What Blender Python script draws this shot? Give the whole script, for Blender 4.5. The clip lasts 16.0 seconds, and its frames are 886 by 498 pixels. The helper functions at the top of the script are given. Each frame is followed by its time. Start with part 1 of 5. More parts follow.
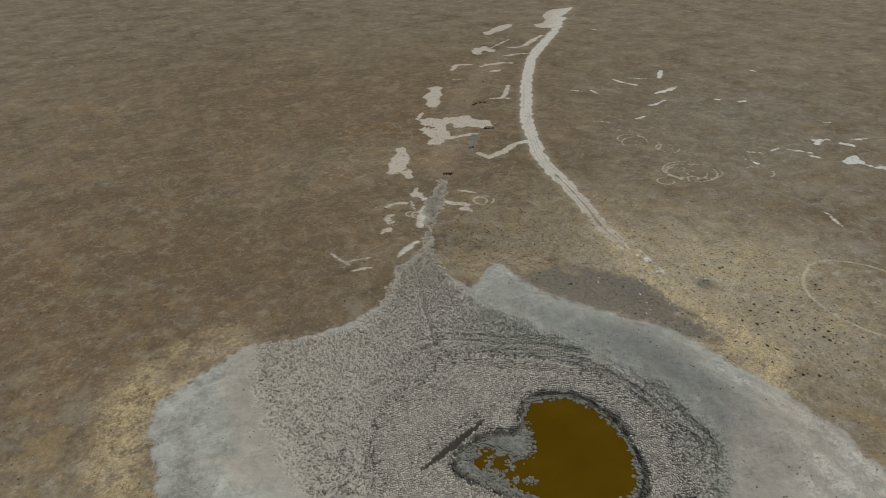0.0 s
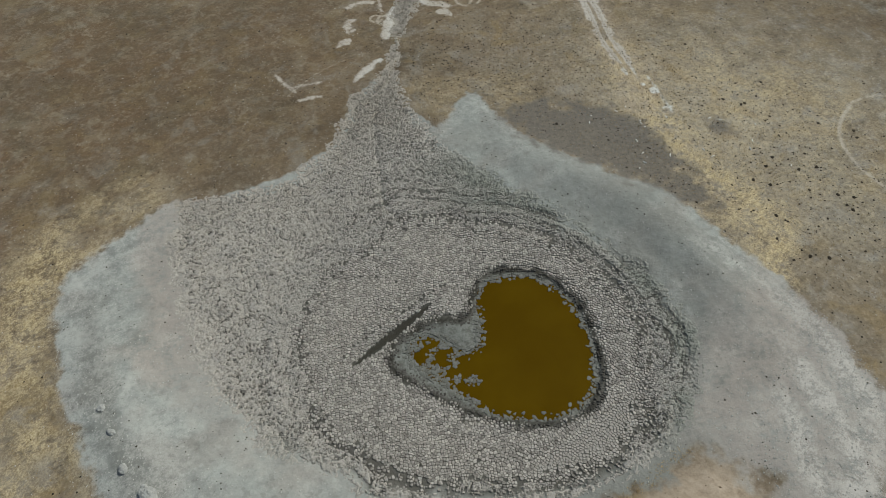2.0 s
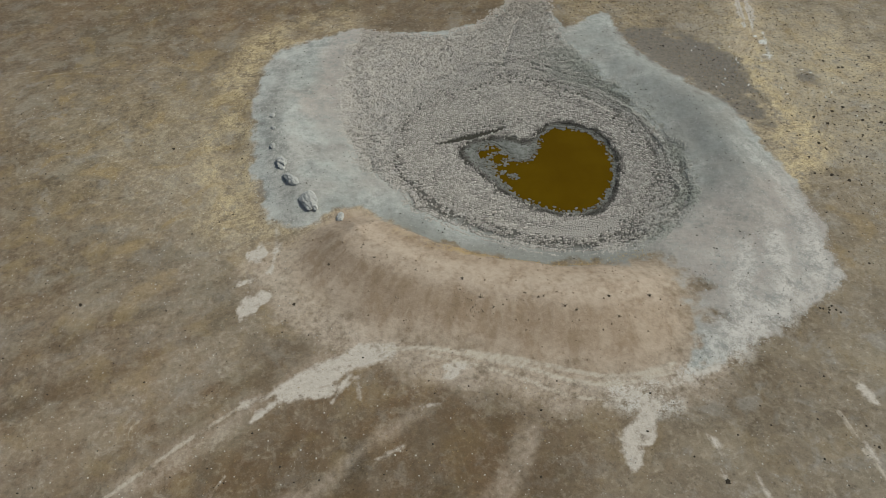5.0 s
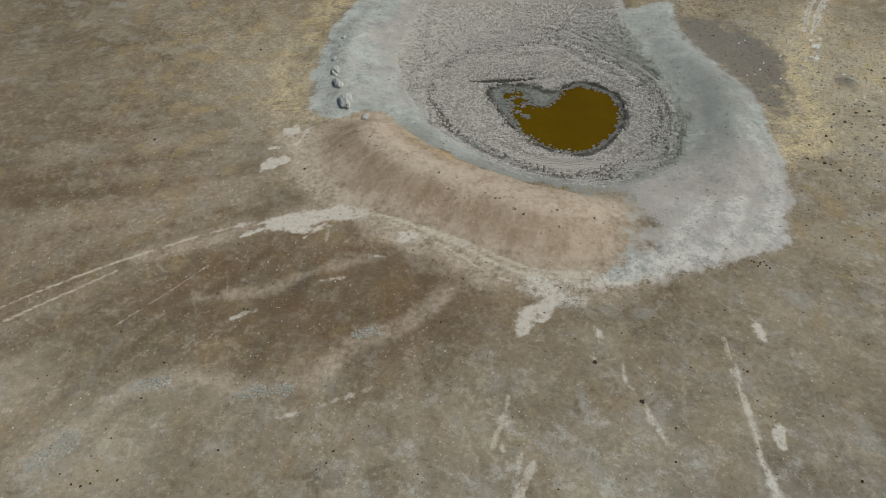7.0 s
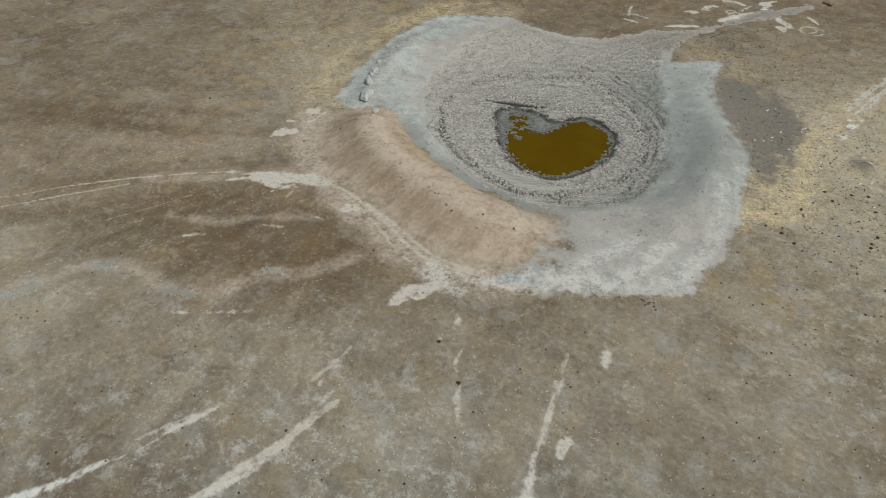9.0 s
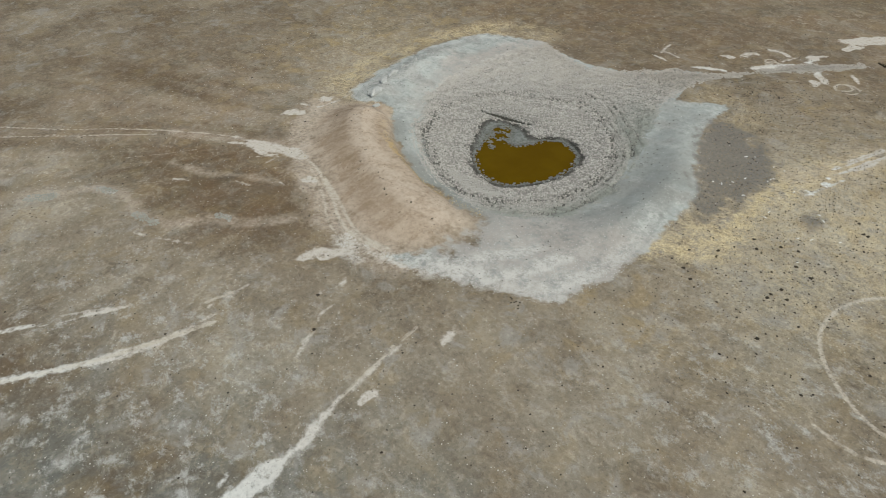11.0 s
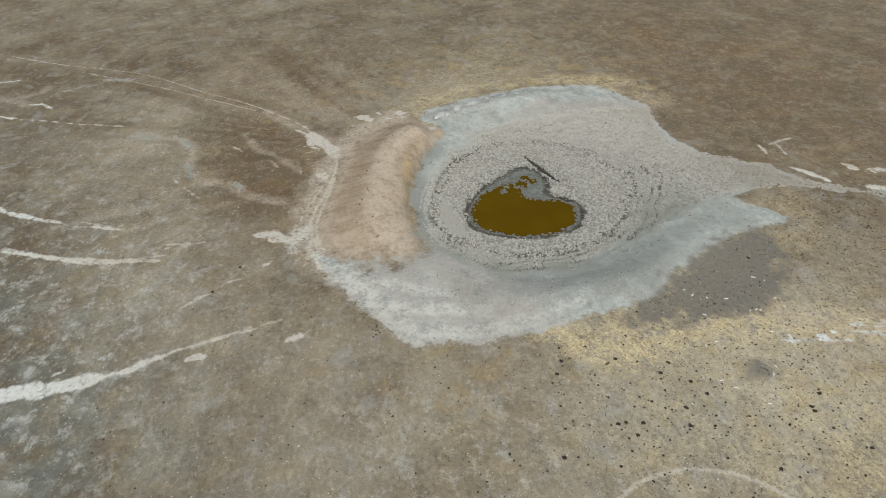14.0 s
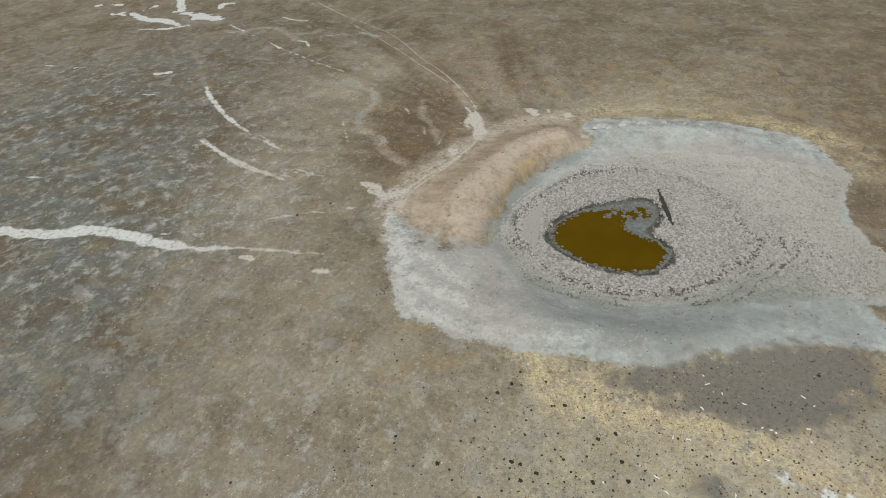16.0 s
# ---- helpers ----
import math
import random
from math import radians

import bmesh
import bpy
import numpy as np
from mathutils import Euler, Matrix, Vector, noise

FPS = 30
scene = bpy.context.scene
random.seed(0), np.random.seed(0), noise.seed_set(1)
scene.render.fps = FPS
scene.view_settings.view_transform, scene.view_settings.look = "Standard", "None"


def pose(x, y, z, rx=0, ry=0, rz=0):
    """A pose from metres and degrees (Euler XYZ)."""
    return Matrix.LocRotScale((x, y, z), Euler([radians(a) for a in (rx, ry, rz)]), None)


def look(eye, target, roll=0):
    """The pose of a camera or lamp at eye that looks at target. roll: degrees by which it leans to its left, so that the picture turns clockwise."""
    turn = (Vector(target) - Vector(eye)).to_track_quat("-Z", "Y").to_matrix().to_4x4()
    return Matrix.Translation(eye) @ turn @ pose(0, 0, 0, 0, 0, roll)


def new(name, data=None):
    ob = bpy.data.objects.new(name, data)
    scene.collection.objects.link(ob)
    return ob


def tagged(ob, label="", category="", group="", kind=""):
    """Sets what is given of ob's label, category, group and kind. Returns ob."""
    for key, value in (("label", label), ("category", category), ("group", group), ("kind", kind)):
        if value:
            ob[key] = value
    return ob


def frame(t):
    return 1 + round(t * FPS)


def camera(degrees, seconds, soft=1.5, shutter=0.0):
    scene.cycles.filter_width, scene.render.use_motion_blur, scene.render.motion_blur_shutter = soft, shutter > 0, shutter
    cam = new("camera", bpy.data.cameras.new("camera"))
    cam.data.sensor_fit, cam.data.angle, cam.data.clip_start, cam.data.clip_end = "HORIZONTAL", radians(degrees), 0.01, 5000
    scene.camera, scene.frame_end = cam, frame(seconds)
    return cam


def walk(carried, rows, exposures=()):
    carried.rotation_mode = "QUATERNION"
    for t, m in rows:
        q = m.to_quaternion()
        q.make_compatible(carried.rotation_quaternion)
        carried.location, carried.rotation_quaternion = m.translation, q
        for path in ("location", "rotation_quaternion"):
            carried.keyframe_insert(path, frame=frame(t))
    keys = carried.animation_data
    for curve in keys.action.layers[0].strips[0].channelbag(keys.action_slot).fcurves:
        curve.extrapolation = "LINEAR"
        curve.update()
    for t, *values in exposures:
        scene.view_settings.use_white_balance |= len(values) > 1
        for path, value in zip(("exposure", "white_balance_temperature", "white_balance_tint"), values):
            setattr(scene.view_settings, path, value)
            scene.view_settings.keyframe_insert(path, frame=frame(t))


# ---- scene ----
cam = camera(70.02, 16.0, soft=0.5)
PATH = [
    (0, pose(-13.97, 32.10, 39.92, 60.08, -0.05, -38.31)),
    (0.5, pose(-9.76, 36.19, 40.13, 53.91, -0.00, -38.16)),
    (0.7, pose(-8.01, 37.89, 40.23, 51.49, 0.00, -38.07)),
    (1, pose(-5.87, 39.72, 40.25, 48.36, 0.08, -37.91)),
    (1.5, pose(-2.76, 40.75, 40.30, 42.57, 0.27, -37.20)),
    (2, pose(-1.08, 38.99, 40.23, 38.64, 0.36, -36.25)),
    (2.5, pose(-0.65, 34.89, 40.06, 37.14, 0.52, -34.20)),
    (3, pose(-1.40, 29.57, 39.98, 37.15, 0.48, -31.37)),
    (3.5, pose(-2.22, 23.81, 39.90, 37.16, 0.57, -27.24)),
    (4, pose(-3.02, 19.00, 40.19, 37.68, 0.52, -21.40)),
    (4.2, pose(-3.36, 17.95, 40.30, 38.49, 0.57, -19.74)),
    (6.3, pose(2.43, 0.41, 38.83, 43.23, 0.96, -1.09)),
    (6.5, pose(4.15, -0.79, 38.88, 43.17, 0.95, 0.26)),
    (7, pose(8.92, -2.77, 38.93, 43.14, 0.95, 4.28)),
    (7.5, pose(14.16, -3.82, 38.94, 43.45, 0.96, 8.84)),
    (8, pose(19.78, -4.82, 39.00, 44.84, 1.03, 14.03)),
    (8.2, pose(22.07, -5.26, 38.97, 45.28, 1.09, 16.02)),
    (10.3, pose(45.98, -3.89, 39.31, 49.95, 1.40, 35.77)),
    (10.5, pose(48.10, -2.87, 39.36, 49.92, 1.42, 37.14)),
    (11, pose(53.13, -0.05, 39.57, 49.88, 1.47, 40.45)),
    (11.5, pose(58.28, 2.98, 39.68, 49.90, 1.53, 44.05)),
    (12, pose(63.19, 6.28, 39.69, 51.10, 1.61, 46.98)),
    (12.5, pose(67.05, 10.23, 39.69, 52.73, 1.69, 49.99)),
    (13, pose(69.80, 14.80, 39.70, 52.90, 1.72, 54.90)),
    (13.5, pose(71.53, 20.00, 39.72, 53.06, 1.67, 62.08)),
    (14, pose(72.35, 25.64, 39.69, 53.12, 1.67, 69.26)),
    (14.5, pose(73.23, 31.52, 39.46, 53.37, 1.59, 77.51)),
    (15, pose(74.18, 37.52, 39.26, 53.51, 1.52, 85.68)),
    (15.5, pose(75.07, 43.50, 39.17, 53.57, 1.52, 93.70)),
    (16, pose(75.92, 49.29, 39.07, 53.74, 1.45, 101.39)),
]
EXPOSURES = [(0, -0.2, 6650, 2), (1, -0.15, 6450, 1), (2, -0.09, 6300, 0), (3, -0.04, 6330, 0), (4, 0.0, 6430, 1), (7, 0.08, 6330, 1), (10.5, 0.3, 6230, 1), (13, 0.34, 6220, 1), (16, 0.27, 6230, 1)]
walk(cam, PATH, EXPOSURES)

# ---- world and sun ----
SUN_AZ, SUN_EL = -8.0, 52.0            # degrees from +x towards +y, and above the horizon
world = bpy.data.worlds.new("sky")
scene.world = world
world.use_nodes = True
wt = world.node_tree
sky = wt.nodes.new("ShaderNodeTexSky")
sky.sky_type, sky.sun_disc = "NISHITA", False
sky.sun_elevation, sky.sun_rotation = radians(SUN_EL), radians(90 - SUN_AZ)
sky.dust_density, sky.air_density = 4.0, 1.0
wt.links.new(sky.outputs[0], wt.nodes["Background"].inputs[0])
wt.nodes["Background"].inputs[1].default_value = 0.076
sun = new("sun", bpy.data.lights.new("sun", "SUN"))
sun.data.energy, sun.data.angle, sun.data.color = 2.4, radians(4), (1.0, 0.96, 0.90)
sa, se = radians(SUN_AZ), radians(SUN_EL)
sun.matrix_world = look((60 * math.cos(sa) * math.cos(se), 60 * math.sin(sa) * math.cos(se), 60 * math.sin(se)), (0, 0, 0))

# ---- small tools ----
rng = np.random.default_rng(7)


def points(text):
    """Plan points from text: x,y x,y ..."""
    return np.array([[float(v) for v in p.split(",")] for p in text.split()])


def rounded(pts, closed=True, n=4):
    """A smooth curve through the points (Catmull-Rom)."""
    out, k = [], len(pts)
    for i in range(k if closed else k - 1):
        if closed:
            a, b, c, d = pts[i - 1], pts[i], pts[(i + 1) % k], pts[(i + 2) % k]
        else:
            a, b, c, d = pts[max(i - 1, 0)], pts[i], pts[i + 1], pts[min(i + 2, k - 1)]
        for s in np.arange(n) / n:
            out.append(0.5 * (2 * b + (c - a) * s + (2 * a - 5 * b + 4 * c - d) * s ** 2 + (3 * b - a - 3 * c + d) * s ** 3))
    if not closed:
        out.append(pts[-1])
    return np.array(out)


def line_dist(x, y, pts, closed=False):
    """Distance to a polyline, and how far along it (0 to 1) the foot lies."""
    best, along = np.full(x.shape, 1e9), np.zeros(x.shape)
    n = len(pts) if closed else len(pts) - 1
    for i in range(n):
        a, b = pts[i], pts[(i + 1) % len(pts)]
        e = b - a
        s = np.clip(((x - a[0]) * e[0] + (y - a[1]) * e[1]) / max(e @ e, 1e-9), 0, 1)
        d = np.hypot(x - a[0] - s * e[0], y - a[1] - s * e[1])
        near = d < best
        best = np.where(near, d, best)
        along = np.where(near, (i + s) / n, along)
    return best, along


def inside_dist(x, y, pts):
    """Signed distance to a closed curve, positive inside."""
    d, _ = line_dist(x, y, pts, True)
    odd = np.zeros(x.shape, bool)
    for a, b in zip(pts, np.roll(pts, -1, 0)):
        if a[1] != b[1]:
            odd ^= ((a[1] > y) != (b[1] > y)) & (x < (b[0] - a[0]) * (y - a[1]) / (b[1] - a[1]) + a[0])
    return np.where(odd, d, -d)


def step(a, b, v):
    s = np.clip((v - a) / (b - a), 0, 1)
    return s * s * (3 - 2 * s)


def vnoise(x, y, size, seed=0):
    """Value noise from -1 to 1 with lumps about size metres wide."""
    u, v = x / size + 1000.5 + seed * 17.3, y / size + 1000.5 + seed * 5.7
    i, j = np.floor(u).astype(np.int64), np.floor(v).astype(np.int64)
    u, v = u - i, v - j
    u, v = u * u * (3 - 2 * u), v * v * (3 - 2 * v)

    def at(a, b):
        h = (a * 374761393 + b * 668265263 + seed * 974711) & 0x7FFFFFFF
        h = ((h ^ (h >> 13)) * 1274126177) & 0x7FFFFFFF
        return ((h ^ (h >> 16)) & 0xFFFF) / 32767.5 - 1

    return (at(i, j) * (1 - u) + at(i + 1, j) * u) * (1 - v) + (at(i, j + 1) * (1 - u) + at(i + 1, j + 1) * u) * v


def fractal(x, y, size, seed=0, octaves=4):
    return sum(vnoise(x, y, size / 2 ** k, seed + k) / 2 ** k for k in range(octaves)) / 1.6


# ---- plan ----
RIM = rounded(points("17.4,60.9 19,61.8 20.9,61.5 22.9,60.0 23.8,58.2 23.9,55.7 23.2,53.3 21.9,51 20.2,49.2 18.2,48.4 16.2,48.8 14.3,49.8 12.5,51.5 "
                     "11.2,53.5 10.2,55.5 9.3,57.7 8.9,59.6 10.1,60.9 12.5,61.1 14.2,60.7 15.5,59.7 16.7,60.1")) - (0.2, 0.25)
SHORE = rounded(points("18.6,60.9 20.3,60.8 22.3,59.5 23.2,57.5 23.2,55.6 22.7,53.7 21.3,51.4 19.5,49.6 17.9,49.2 16.3,49.5 14.5,50.6 13,52.2 12.3,53.7 "
                       "11.5,55.6 10.7,57.8 10.5,59.2 11.4,60.2 12.5,60.0 13.3,58.8 13.8,57.4 14.5,56.9 15.8,57.5 16.9,59.0 17.6,60.1")) - (0.2, 0.25)
RING = rounded(points("17.2,70.3 21.1,67 24.5,64 27,57.9 26.1,51.5 23.9,47.9 19.4,45.4 15.1,45.3 10.4,47.3 6.3,50.1 3.4,54.3 2.4,59.3 2.9,62.4 6.2,67.2 11.6,69.4")) - (0.12, 0.17)
MUD = rounded(points("21.1,86.7 15.9,81.9 11.6,80.3 6.3,81.4 2.2,82.8 0.1,79.9 -1.7,74.5 -2.6,68.5 -2.9,64.3 -1.9,59.3 0,56 2,51.8 4.5,48.9 8,46.4 "
                     "12.3,43.9 17.5,42.7 21.1,42.8 25.2,44.3 28,46.5 29.8,49.9 30.1,55 29.3,61.1 28.6,65.3 27,70.7 25.5,76.1 26.8,82.6 29,87.5 31.5,91 "
                     "36.7,95.6 40.5,99.3 43.5,103.2 42,104.2 38.7,101.5 34.8,99 31,93.2 27,89.6 23.6,87.4"))
GREY = rounded(points("21.1,87 15.9,82.3 11.5,80.9 8.7,81.5 2.2,83.1 -2.7,82 -7.3,80.9 -9.2,78 -10.3,74.3 -10.9,69 -11.2,62.8 -10.9,57 -10.2,53.6 -9.2,52.2 -7.6,51.4 "
                      "-5.8,51.8 -4.2,52.6 -2,52.6 0.2,50.6 4.5,47 11,43.6 16.2,42.3 21,41.9 22.6,40 22.8,36.7 20.9,33.3 19.2,31.2 24.8,32 29.7,33.9 33.4,35.4 "
                      "35.3,38.6 36.5,42 36.9,46 37,51 37.4,55 36.9,59.3 34.8,64.2 32.6,69.4 32.2,74 32.6,78.8 30.6,79.8 26.9,77.4 26,79 27.2,83.2 29.1,87.5 31.6,91 36.8,95.6 40.6,99.2 43.6,103.2 "
                      "42,104.4 38.6,101.7 34.7,99.2 30.9,93.4 26.8,89.9"))
BERM = rounded(points("19.3,32.1 15.6,31.3 12.5,31.7 9.2,33.1 4.2,35.9 1.1,37.4 -2.8,39 -4.7,41 -7.2,44.2 -8.6,46.7 -8.4,49 -6.2,51.2 -3.6,53 -1.2,52.2 1.3,49.4 4.9,46.6 11,43.5 16.2,42.2 21,41.8 22.6,40 22.8,36.7 20.9,33.6"))
CREST = rounded(points("-3.4,51.4 -2.9,49.2 -1.6,47 1.8,43.9 5.4,41.9 11.2,39.6 16.7,38.9 20.3,39.2 22.4,39.6"), False)
STAIN = rounded(points("35.2,76.2 38.8,72 42.8,67.6 42.2,63.3 41,58.6 40.2,55.2 38.4,54.8 37.2,59.5 34.6,64.2 32.3,69.4 32.2,74.4"))
RIDGE = rounded(points("29.5,75 31,68.5 32.7,64 34,58.7 33.6,52.9 32.4,47.2 29.5,43.4"), False)
TERRACE = rounded(points("-4.5,52.5 -6.8,57 -8,63 -8.2,70 -6,77"), False)
SLOT = rounded(points("6.8,61.0 8.6,61.3 10.7,61.62 12.5,61.85 14.4,62.1"), False) - (0.2, 0.25)
SLOT_FAINT = rounded(points("6.5,62.3 9.5,62.6 13,62.8 16.5,62.9"), False) - (0.2, 0.25)
RUNNEL = rounded(points("30,89.6 25.5,85.6 21.6,81.7 18.6,76.2 16.8,72.2 17,69.8"), False)
WATER_Z = -1.22


def lie(x, y):
    """Distances to the outlines of the plan, positive inside."""
    names = {"rim": RIM, "shore": SHORE, "ring": RING, "mud": MUD, "grey": GREY, "berm": BERM}
    f = {k: inside_dist(x, y, v) for k, v in names.items()}
    f["shore"] = f["shore"] + 0.18 * step(14, 18, x) + 0.3 * step(56, 53, y) * step(18, 14, x)
    f["crest"], f["crest_along"] = line_dist(x, y, CREST)
    f["slot"], f["slot_along"] = line_dist(x, y, SLOT)
    f["runnel"], _ = line_dist(x, y, RUNNEL)
    f["mud"] = f["mud"] + (0.9 * fractal(x, y, 2.2, 51) + 0.5 * fractal(x, y, 0.7, 54)) * step(50, 54, y + 0.4 * np.abs(x - 15))
    f["grey"] = f["grey"] + (0.55 + 0.55 * step(46, 40, y)) * fractal(x, y, 1.8, 52) + 0.35 * step(46, 40, y) * fractal(x, y, 0.7, 55)
    f["berm"] = f["berm"] + 0.5 * fractal(x, y, 1.5, 53)
    return f


def berm_height(x, y, f):
    d, s, q = f["crest"], f["crest_along"], f["berm"]
    outer, _ = line_dist(x, y, rounded(points("20,31.5 12.5,31.7 4.2,35.9 -2.8,39 -7.2,44.2 -8.4,49"), False))
    inner, _ = line_dist(x, y, rounded(points("-3.6,53 1.3,49.4 4.9,46.6 11,43.5 16.2,42.2 21,41.8"), False))
    fall = outer / np.maximum(outer + d, 0.01)
    g = inner / np.maximum(inner + d, 0.01)
    south = outer < inner
    prof = np.where(south, 0.5 * step(0.0, 1.0, fall) + 0.5 * np.clip(fall * 1.1, 0, 1), np.clip((0.3 + 0.2 * step(1, 4, x) * step(14, 9, x)) * step(0.0, 0.14, g) + (0.7 - 0.2 * step(1, 4, x) * step(14, 9, x)) * g ** 0.75, 0, 1))
    top = 1.6 * step(-0.02, 0.16, s) * step(1.03, 0.6, s)
    return np.where(q > -0.5, top * prof * step(-0.5, 1.2 + 1.8 * step(15, 20, x), q), 0.0)


def height(x, y, known=None):
    """The lie of the land."""
    z = 0.16 * fractal(x, y, 16, 3) + 0.05 * fractal(x, y, 3.1, 9)
    near = np.ones(x.shape, bool) if known else (np.abs(x - 19) < 39) & (np.abs(y - 67) < 45)
    if not near.any():
        return z
    xn, yn, zn = x[near], y[near], z[near]
    f = {k: v[near] for k, v in known.items()} if known else lie(xn, yn)
    rim = f["rim"]
    out = np.maximum(-rim, 0) / (1 + 0.45 * step(60, 72, yn))
    bowl = np.interp(out, [0, 3, 6, 9, 12, 16, 22], [-0.98, -0.74, -0.52, -0.24, -0.02, 0.1, 0])
    zn = zn * step(0, 12, out) + bowl
    zn += berm_height(xn, yn, f)
    d, s = line_dist(xn, yn, RIDGE)
    zn += 0.62 * np.exp(-(d / 2.4) ** 2) * step(0, 0.2, s) * step(1.02, 0.8, s)
    d, s = line_dist(xn, yn, TERRACE)
    zn += 0.6 * np.exp(-(d / 3.2) ** 2) * step(-0.1, 0.2, s) * step(1.05, 0.75, s)
    zn += step(0, 1.5, f["grey"]) * (0.10 * (0.5 + fractal(xn, yn, 2.4, 21)) + 0.05 * fractal(xn, yn, 0.9, 22))
    zn += 0.05 * np.sin(f["ring"] * 3.3 + 1.2 * fractal(xn, yn, 4, 33)) * step(0, 1, f["mud"]) * step(-5, -1, -np.abs(f["ring"]))
    zn -= 0.16 * step(0, 1.6, f["mud"]) * (rim < 0)
    wet = WATER_Z - 0.01 - 0.15 * f["shore"] + 0.05 * fractal(xn, yn, 0.8, 61)
    zn = np.where(rim > 0, zn + (np.clip(wet, WATER_Z - 0.5, WATER_Z + 0.16) - zn) * step(0, 0.35, rim), zn)
    zn -= 0.11 * np.exp(-(f["slot"] / 0.25) ** 2) * step(0, 0.45, f["slot_along"]) * step(1, 0.7, f["slot_along"])
    zn -= 0.16 * np.exp(-(f["runnel"] / 0.5) ** 2)
    z = z.copy()
    z[near] = zn
    return z


# ---- materials ----
class Nodes:
    """Short hand for node trees: each call makes a node and gives back its output."""

    def __init__(self, name):
        self.mat = bpy.data.materials.new(name)
        self.mat.use_nodes = True
        self.tree = self.mat.node_tree
        self.bsdf = self.tree.nodes["Principled BSDF"]
        self.pos = self.make("ShaderNodeTexCoord").outputs["Object"]

    def make(self, kind):
        return self.tree.nodes.new(kind)

    def plug(self, socket, value):
        if isinstance(value, bpy.types.NodeSocket):
            self.tree.links.new(value, socket)
        elif isinstance(value, tuple) and len(value) == 3 and socket.type == "RGBA":
            socket.default_value = (*value, 1)
        else:
            socket.default_value = value

    def attr(self, name):
        n = self.make("ShaderNodeAttribute")
        n.attribute_name = name
        return n.outputs["Fac"]

    def math(self, op, a, b=0.0, c=0.0, clamp=False):
        n = self.make("ShaderNodeMath")
        n.operation, n.use_clamp = op, clamp
        for s, v in zip(n.inputs, (a, b, c)):
            self.plug(s, v)
        return n.outputs[0]

    def noise(self, size, detail=3.0, rough=0.55, stretch=None, turn=0.0, warp=0.0):
        """Noise from 0 to 1 with lumps about size metres wide."""
        v = self.pos
        if stretch:
            m = self.make("ShaderNodeMapping")
            m.inputs["Scale"].default_value = stretch
            m.inputs["Rotation"].default_value = (0, 0, radians(turn))
            self.plug(m.inputs["Vector"], v)
            v = m.outputs[0]
        n = self.make("ShaderNodeTexNoise")
        self.plug(n.inputs["Vector"], v)
        n.inputs["Scale"].default_value, n.inputs["Detail"].default_value = 1 / size, detail
        n.inputs["Roughness"].default_value, n.inputs["Distortion"].default_value = rough, warp
        return n.outputs["Fac"]

    def cells(self, size, feature="F1", jitter=1.0):
        n = self.make("ShaderNodeTexVoronoi")
        n.feature = feature
        self.plug(n.inputs["Vector"], self.pos)
        n.inputs["Scale"].default_value, n.inputs["Randomness"].default_value = 1 / size, jitter
        return n.outputs["Distance"]

    def ramp(self, v, a, b):
        """0 below a, 1 above b, smooth between."""
        n = self.make("ShaderNodeMapRange")
        n.interpolation_type = "SMOOTHSTEP"
        self.plug(n.inputs["Value"], v)
        n.inputs["From Min"].default_value, n.inputs["From Max"].default_value = a, b
        return n.outputs[0]

    def mix(self, f, a, b, blend="MIX"):
        n = self.make("ShaderNodeMix")
        n.data_type, n.blend_type = "RGBA", blend
        for k, v in ((0, f), (6, a), (7, b)):
            self.plug(n.inputs[k], v)
        return n.outputs[2]

    def scale(self, colour, value):
        """A colour times a number."""
        n = self.make("ShaderNodeVectorMath")
        n.operation = "SCALE"
        self.plug(n.inputs[0], colour)
        self.plug(n.inputs["Scale"], value)
        return n.outputs[0]

    def bump(self, h, distance, strength=1.0):
        n = self.make("ShaderNodeBump")
        n.inputs["Strength"].default_value, n.inputs["Distance"].default_value = strength, distance
        self.plug(n.inputs["Height"], h)
        self.plug(self.bsdf.inputs["Normal"], n.outputs[0])

    def done(self, colour, rough=0.95, specular=0.2):
        self.plug(self.bsdf.inputs["Base Color"], colour)
        self.plug(self.bsdf.inputs["Roughness"], rough)
        self.plug(self.bsdf.inputs["Specular IOR Level"], specular)
        return self.mat


